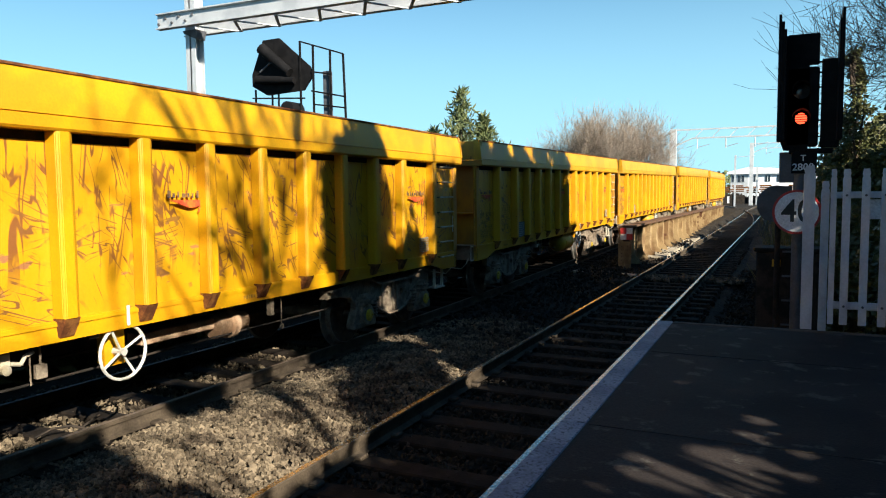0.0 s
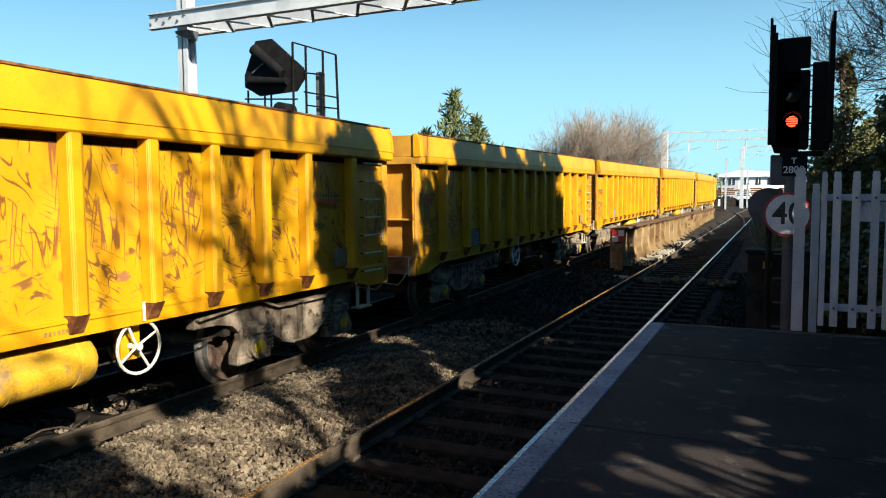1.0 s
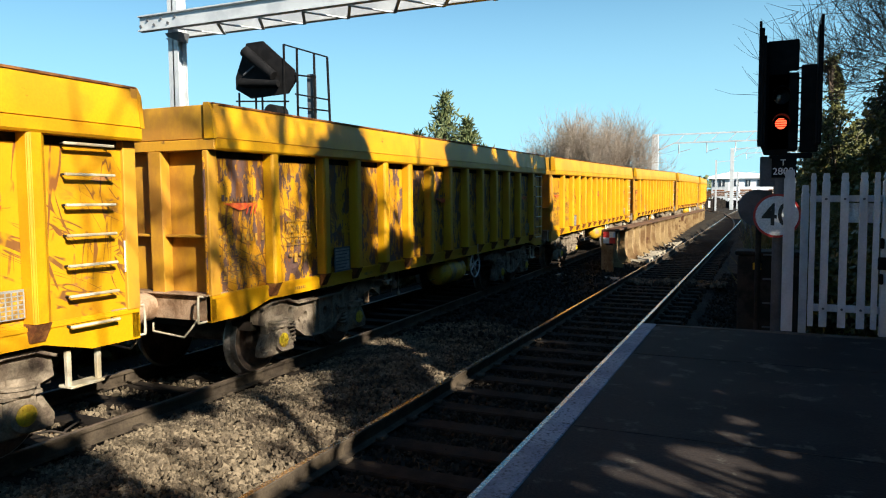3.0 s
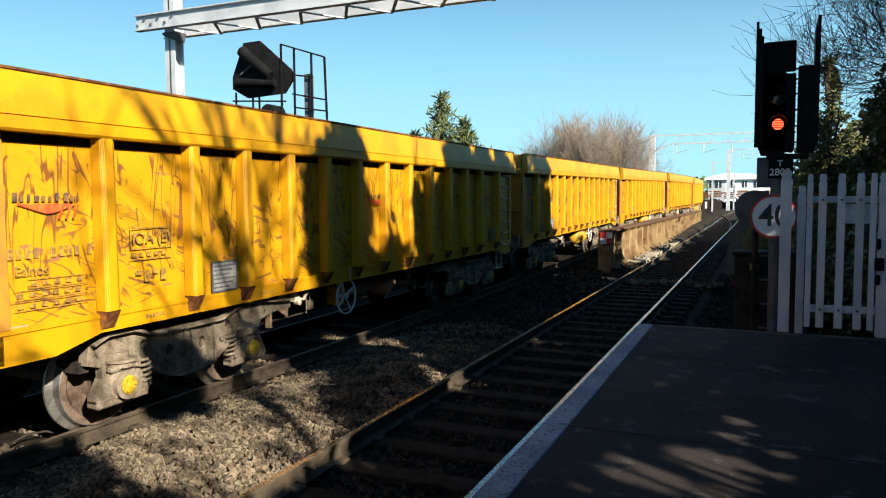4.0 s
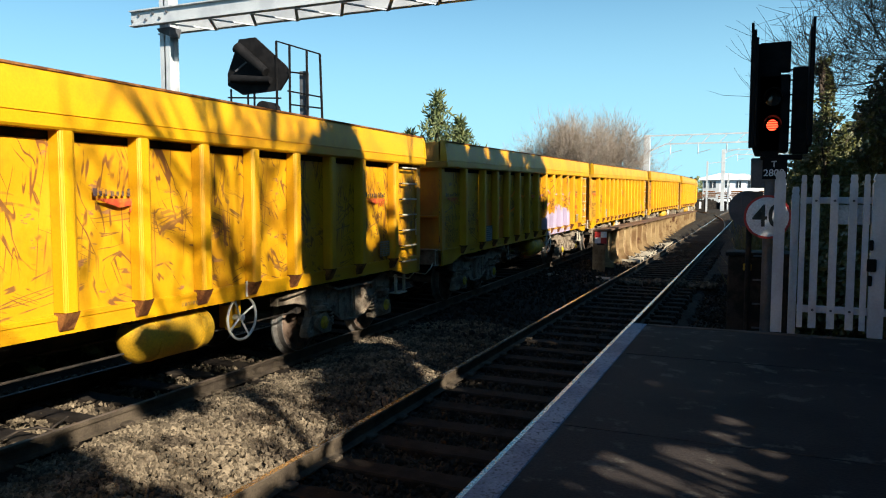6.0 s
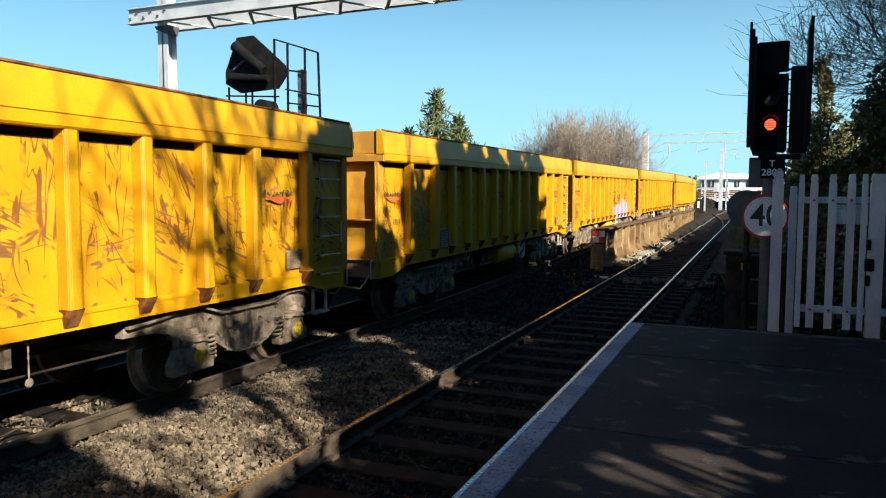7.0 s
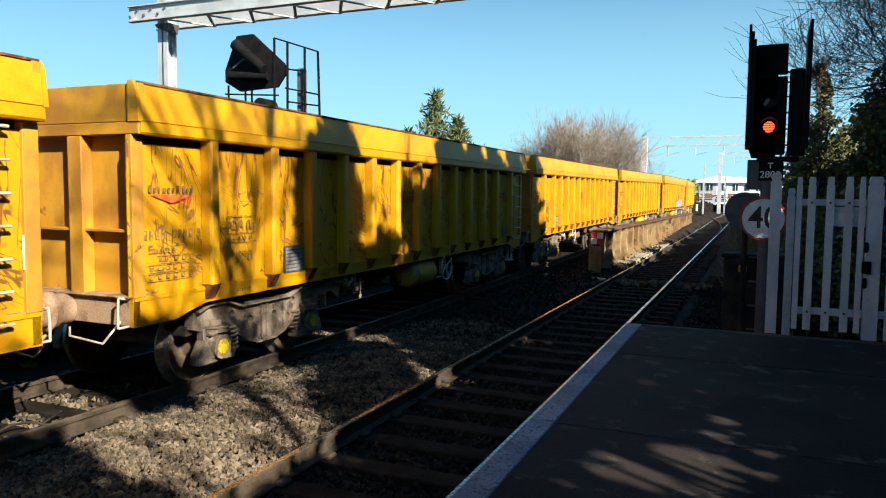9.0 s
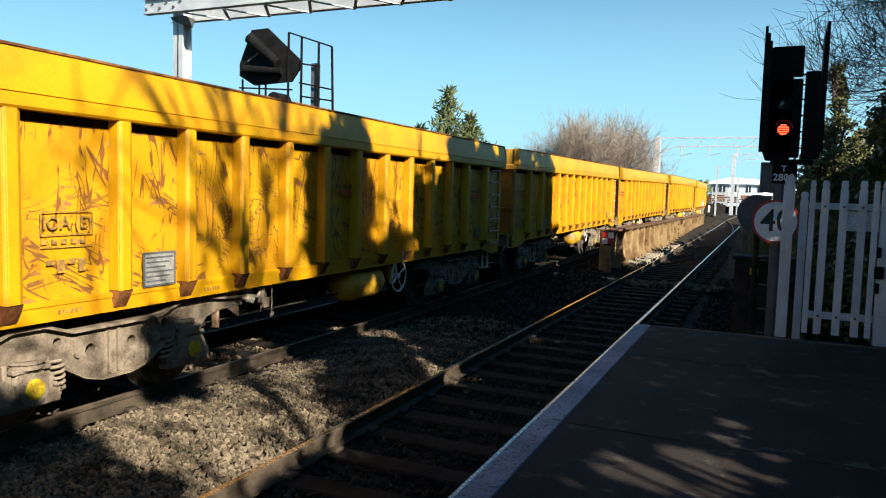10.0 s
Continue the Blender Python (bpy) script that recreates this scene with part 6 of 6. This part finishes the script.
for i in range(19):
    y = -0.65 + 0.145 * i + rng.uniform(-0.04, 0.04)
    g, d = Geo(), Vector((rng.gauss(0, 0.03), rng.gauss(0, 0.04), 1))
    p = Vector((6.25 + rng.uniform(-0.15, 0.15), y, 0.7))
    for k in range(4):
        q = p + d * rng.uniform(0.85, 1.0)
        g.tube(p, q, 0.040 - 0.005 * k, 0.036 - 0.005 * k, 6)
        p, d = q, d + Vector((rng.gauss(0, 0.03), rng.gauss(0, 0.05), 0))
    st = thing("sapling", "unseen upright stem added to streak the sunlight on the platform", "tree", "saplings in the hedge")
    part("stem", g.mesh("stem", M["bark"]), None, st)
# unseen ivy-clad trees behind the platform, placed so their shade falls across the line
ivy_mass("ivy_tree", "unseen ivy-clad tree with a dense narrow crown placed to shade the train", [(6.1, 2.6, 8.0, .5, .66, 1.4), (6.1, 2.65, 6.3, .5, .6, .8), (6.1, 2.0, 5.15, .5, .6, .65), (6.1, 1.6, 4.6, .45, .7, .36), (6.1, 1.1, 4.32, .4, .55, .16), (6.1, -0.2, 4.52, .4, .8, .13), (6.1, -0.65, 4.0, .4, .3, .6), (6.15, 0.8, 3.2, .35, 1.2, .14)], 32, 0.26, 400)
ivy_mass("ivy_tree", "unseen broad ivy-clad tree placed to shade the train and ballast",
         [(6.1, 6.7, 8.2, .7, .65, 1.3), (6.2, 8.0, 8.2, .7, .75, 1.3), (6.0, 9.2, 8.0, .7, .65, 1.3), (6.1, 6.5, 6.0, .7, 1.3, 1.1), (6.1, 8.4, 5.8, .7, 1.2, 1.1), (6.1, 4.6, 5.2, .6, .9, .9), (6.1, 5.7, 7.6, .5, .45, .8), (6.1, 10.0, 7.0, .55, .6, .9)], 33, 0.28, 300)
ivy_mass("ivy_bush", "unseen sparse ivy clumps placed to shade the train's lower side", [(6.1, 4.0, 7.4, .4, .35, .6), (6.1, 5.1, 7.0, .4, .4, .6), (6.1, 5.0, 8.3, .3, .3, .3), (6.1, 4.6, 6.7, .4, .9, .3)], 39, 0.2, 260)
ivy_mass("ivy_tree", "unseen slender ivy-clad tree placed to shade the train further along", [(6.1, 12.4, 7.8, .6, .6, 1.5), (6.1, 12.2, 5.8, .5, .7, 1.1), (6.1, 10.6, 5.2, .5, .6, .7), (6.1, 10.5, 7.0, .5, .8, .6), (6.1, 11.0, 6.3, .5, .8, .8), (6.1, 10.7, 8.1, .5, .75, 1.25), (6.1, 11.7, 8.0, .45, .5, 1.2), (6.1, 13.6, 6.5, .5, .8, .9), (6.1, 14.8, 6.1, .5, .9, .8), (6.1, 16.0, 5.7, .5, .8, .8)], 34, 0.26, 320)
ivy_mass("ivy_tree", "unseen broad ivy-clad tree placed to shade the near ballast", [(6.1, -2.2, 5.2, .7, .8, .8), (6.1, -2.1, 6.25, .35, .4, .4), (6.1, -0.5, 6.75, .3, .3, .25), (6.1, -3.6, 5.6, .8, 1.1, 1.0), (6.1, -6.2, 6.0, .8, 1.4, 1.2)], 35, 0.26, 220)
LINE = []
for i in range(24):
    y = 13.5 + 2.0 * i
    LINE.append((4.9 + 0.3 * math.sin(i * 1.9), y, 1.5, .9, 1.3, 1.6))
    LINE.append((5.0, y + 0.8, 3.3 + 0.4 * math.sin(i * 2.3), .8, 1.1, .7))
# taller clumps out of view, added to shade the ballast
for i in range(4):
    LINE.append((5.1, 11.2 + 1.3 * i, 4.6, .7, 1.0, 1.1))
ivy_mass("evergreen_hedge", "dark hedge and ivy along the side of the line", LINE, 36, 0.32, 110, stems=False)

# Leafy bank added beyond the train to hide sunlit ground under the wagons.
BANK = [(-7.6 + 0.2 * math.sin(i * 1.7), 0.0 + 1.4 * i, -0.05, .6, 1.0, .75) for i in range(22)]
ivy_mass("bramble_bank", "dark leafy bank added beyond the train to hide sunlit ground", BANK, 38, 0.24, 150, stems=False)

# a loose cable lying by the far track
g = Geo()
pts = [Vector((-4.15 - 0.25 * math.cos(a * 0.5), 3.9 + 0.22 * math.sin(a * 0.5) + 0.05 * a, -0.10 + 0.05 * math.sin(a))) for a in range(14)]
for i, p in enumerate(pts):
    d = (pts[min(i + 1, 13)] - pts[max(i - 1, 0)]).to_track_quat("Z", "Y")
    g.v += [p + d @ Vector((0.012 * math.cos(k * math.pi / 3), 0.012 * math.sin(k * math.pi / 3), 0)) for k in range(6)]
    if i:
        g.f += [(6 * i - 6 + k, 6 * i - 6 + (k + 1) % 6, 6 * i + (k + 1) % 6, 6 * i + k) for k in range(6)]
tagged(part("loose_cable", g.mesh("loose_cable", M["black"]), None), "thin black loop of cable lying on the ballast", "cable")

# far tree line, then unseen walls and a canopy added to block sky light
g = Geo()
rng = random.Random(77)
for _ in range(9000):
    x = rng.uniform(-90, 60)
    y = rng.uniform(205, 230)
    top = 7.5 + 1.8 * noise.noise(Vector((x * 0.12, 0, 3))) + 1.0 * noise.noise(Vector((x * 0.5, 0, 7)))
    g.leaf((x, y, rng.uniform(-1, max(top, 1))), rng.uniform(0.7, 1.5), rng)
tagged(part("far_tree_line", g.mesh("far_tree_line", M["conifer"], False), None), "dark green line of far trees", "woods", kind="stuff")
bm = bmesh.new()
box(bm, 0.9, 14.0, -7.6, -7.3, 0.5, 8.5)
tagged(part("wall_south", bm, M["brickwall"], None, "", 0), "plain grimy wall added unseen behind the platform to block sky light", "wall", kind="structure")
bm = bmesh.new()
box(bm, 9.0, 9.3, -14, 5, -0.4, 4.3)
box(bm, 9.0, 9.3, 5, 45, -0.4, 6.5)
tagged(part("wall_east", bm, M["brickwall"], None, "", 0), "plain grimy wall added unseen along the platform back to block sky light", "wall", kind="structure")
bm = bmesh.new()
box(bm, 0.75, 9.0, -7.3, -0.35, 3.75, 3.95)
tagged(part("canopy", bm, M["grey"], None, "", 0), "plain dark roof added unseen over the platform to block sky light", "canopy", kind="structure")



# ---- what moves ----
def front_at(t, k):
    """Distance along the line of the front end of wagon k."""
    return 11.30 + 11.003 * t - 0.0082 * t * t + PITCH * k


def wagon_pose(t, k):
    s = front_at(t, k) - WL
    a, b = main_track(s + 2.02), main_track(s + 10.28)
    d = (b - a).normalized()
    yaw, pitch = math.atan2(-d.x, d.y), math.asin(d.z)
    turn = Matrix.Rotation(yaw, 4, "Z") @ Matrix.Rotation(pitch, 4, "X")
    return Matrix.Translation(a) @ turn @ Matrix.Translation((0, -2.02, 0))


def motions():
    for k, w in TRAIN.items():
        walk(w, [(t / 5, wagon_pose(t / 5, k)) for t in range(51)])
    # the wheels roll: 0.42 m radius
    for y in (-0.9, 0.9):
        first = None
        for w in TRAIN.values():
            for o in w.children_recursive:
                if o.name.split(".")[0] == "wheelset" and abs(o.location.y - y) < 0.01:
                    if first is None:
                        walk(o, [(t / 30, pose(0, y, 0.42, -math.degrees((front_at(t / 30, 0) - 11.3) / 0.42) % 360)) for t in range(301)])
                        first = o
                    else:
                        o.rotation_mode = "QUATERNION"
                        o.animation_data_create()
                        o.animation_data.action = first.animation_data.action
                        o.animation_data.action_slot = first.animation_data.action_slot


motions()
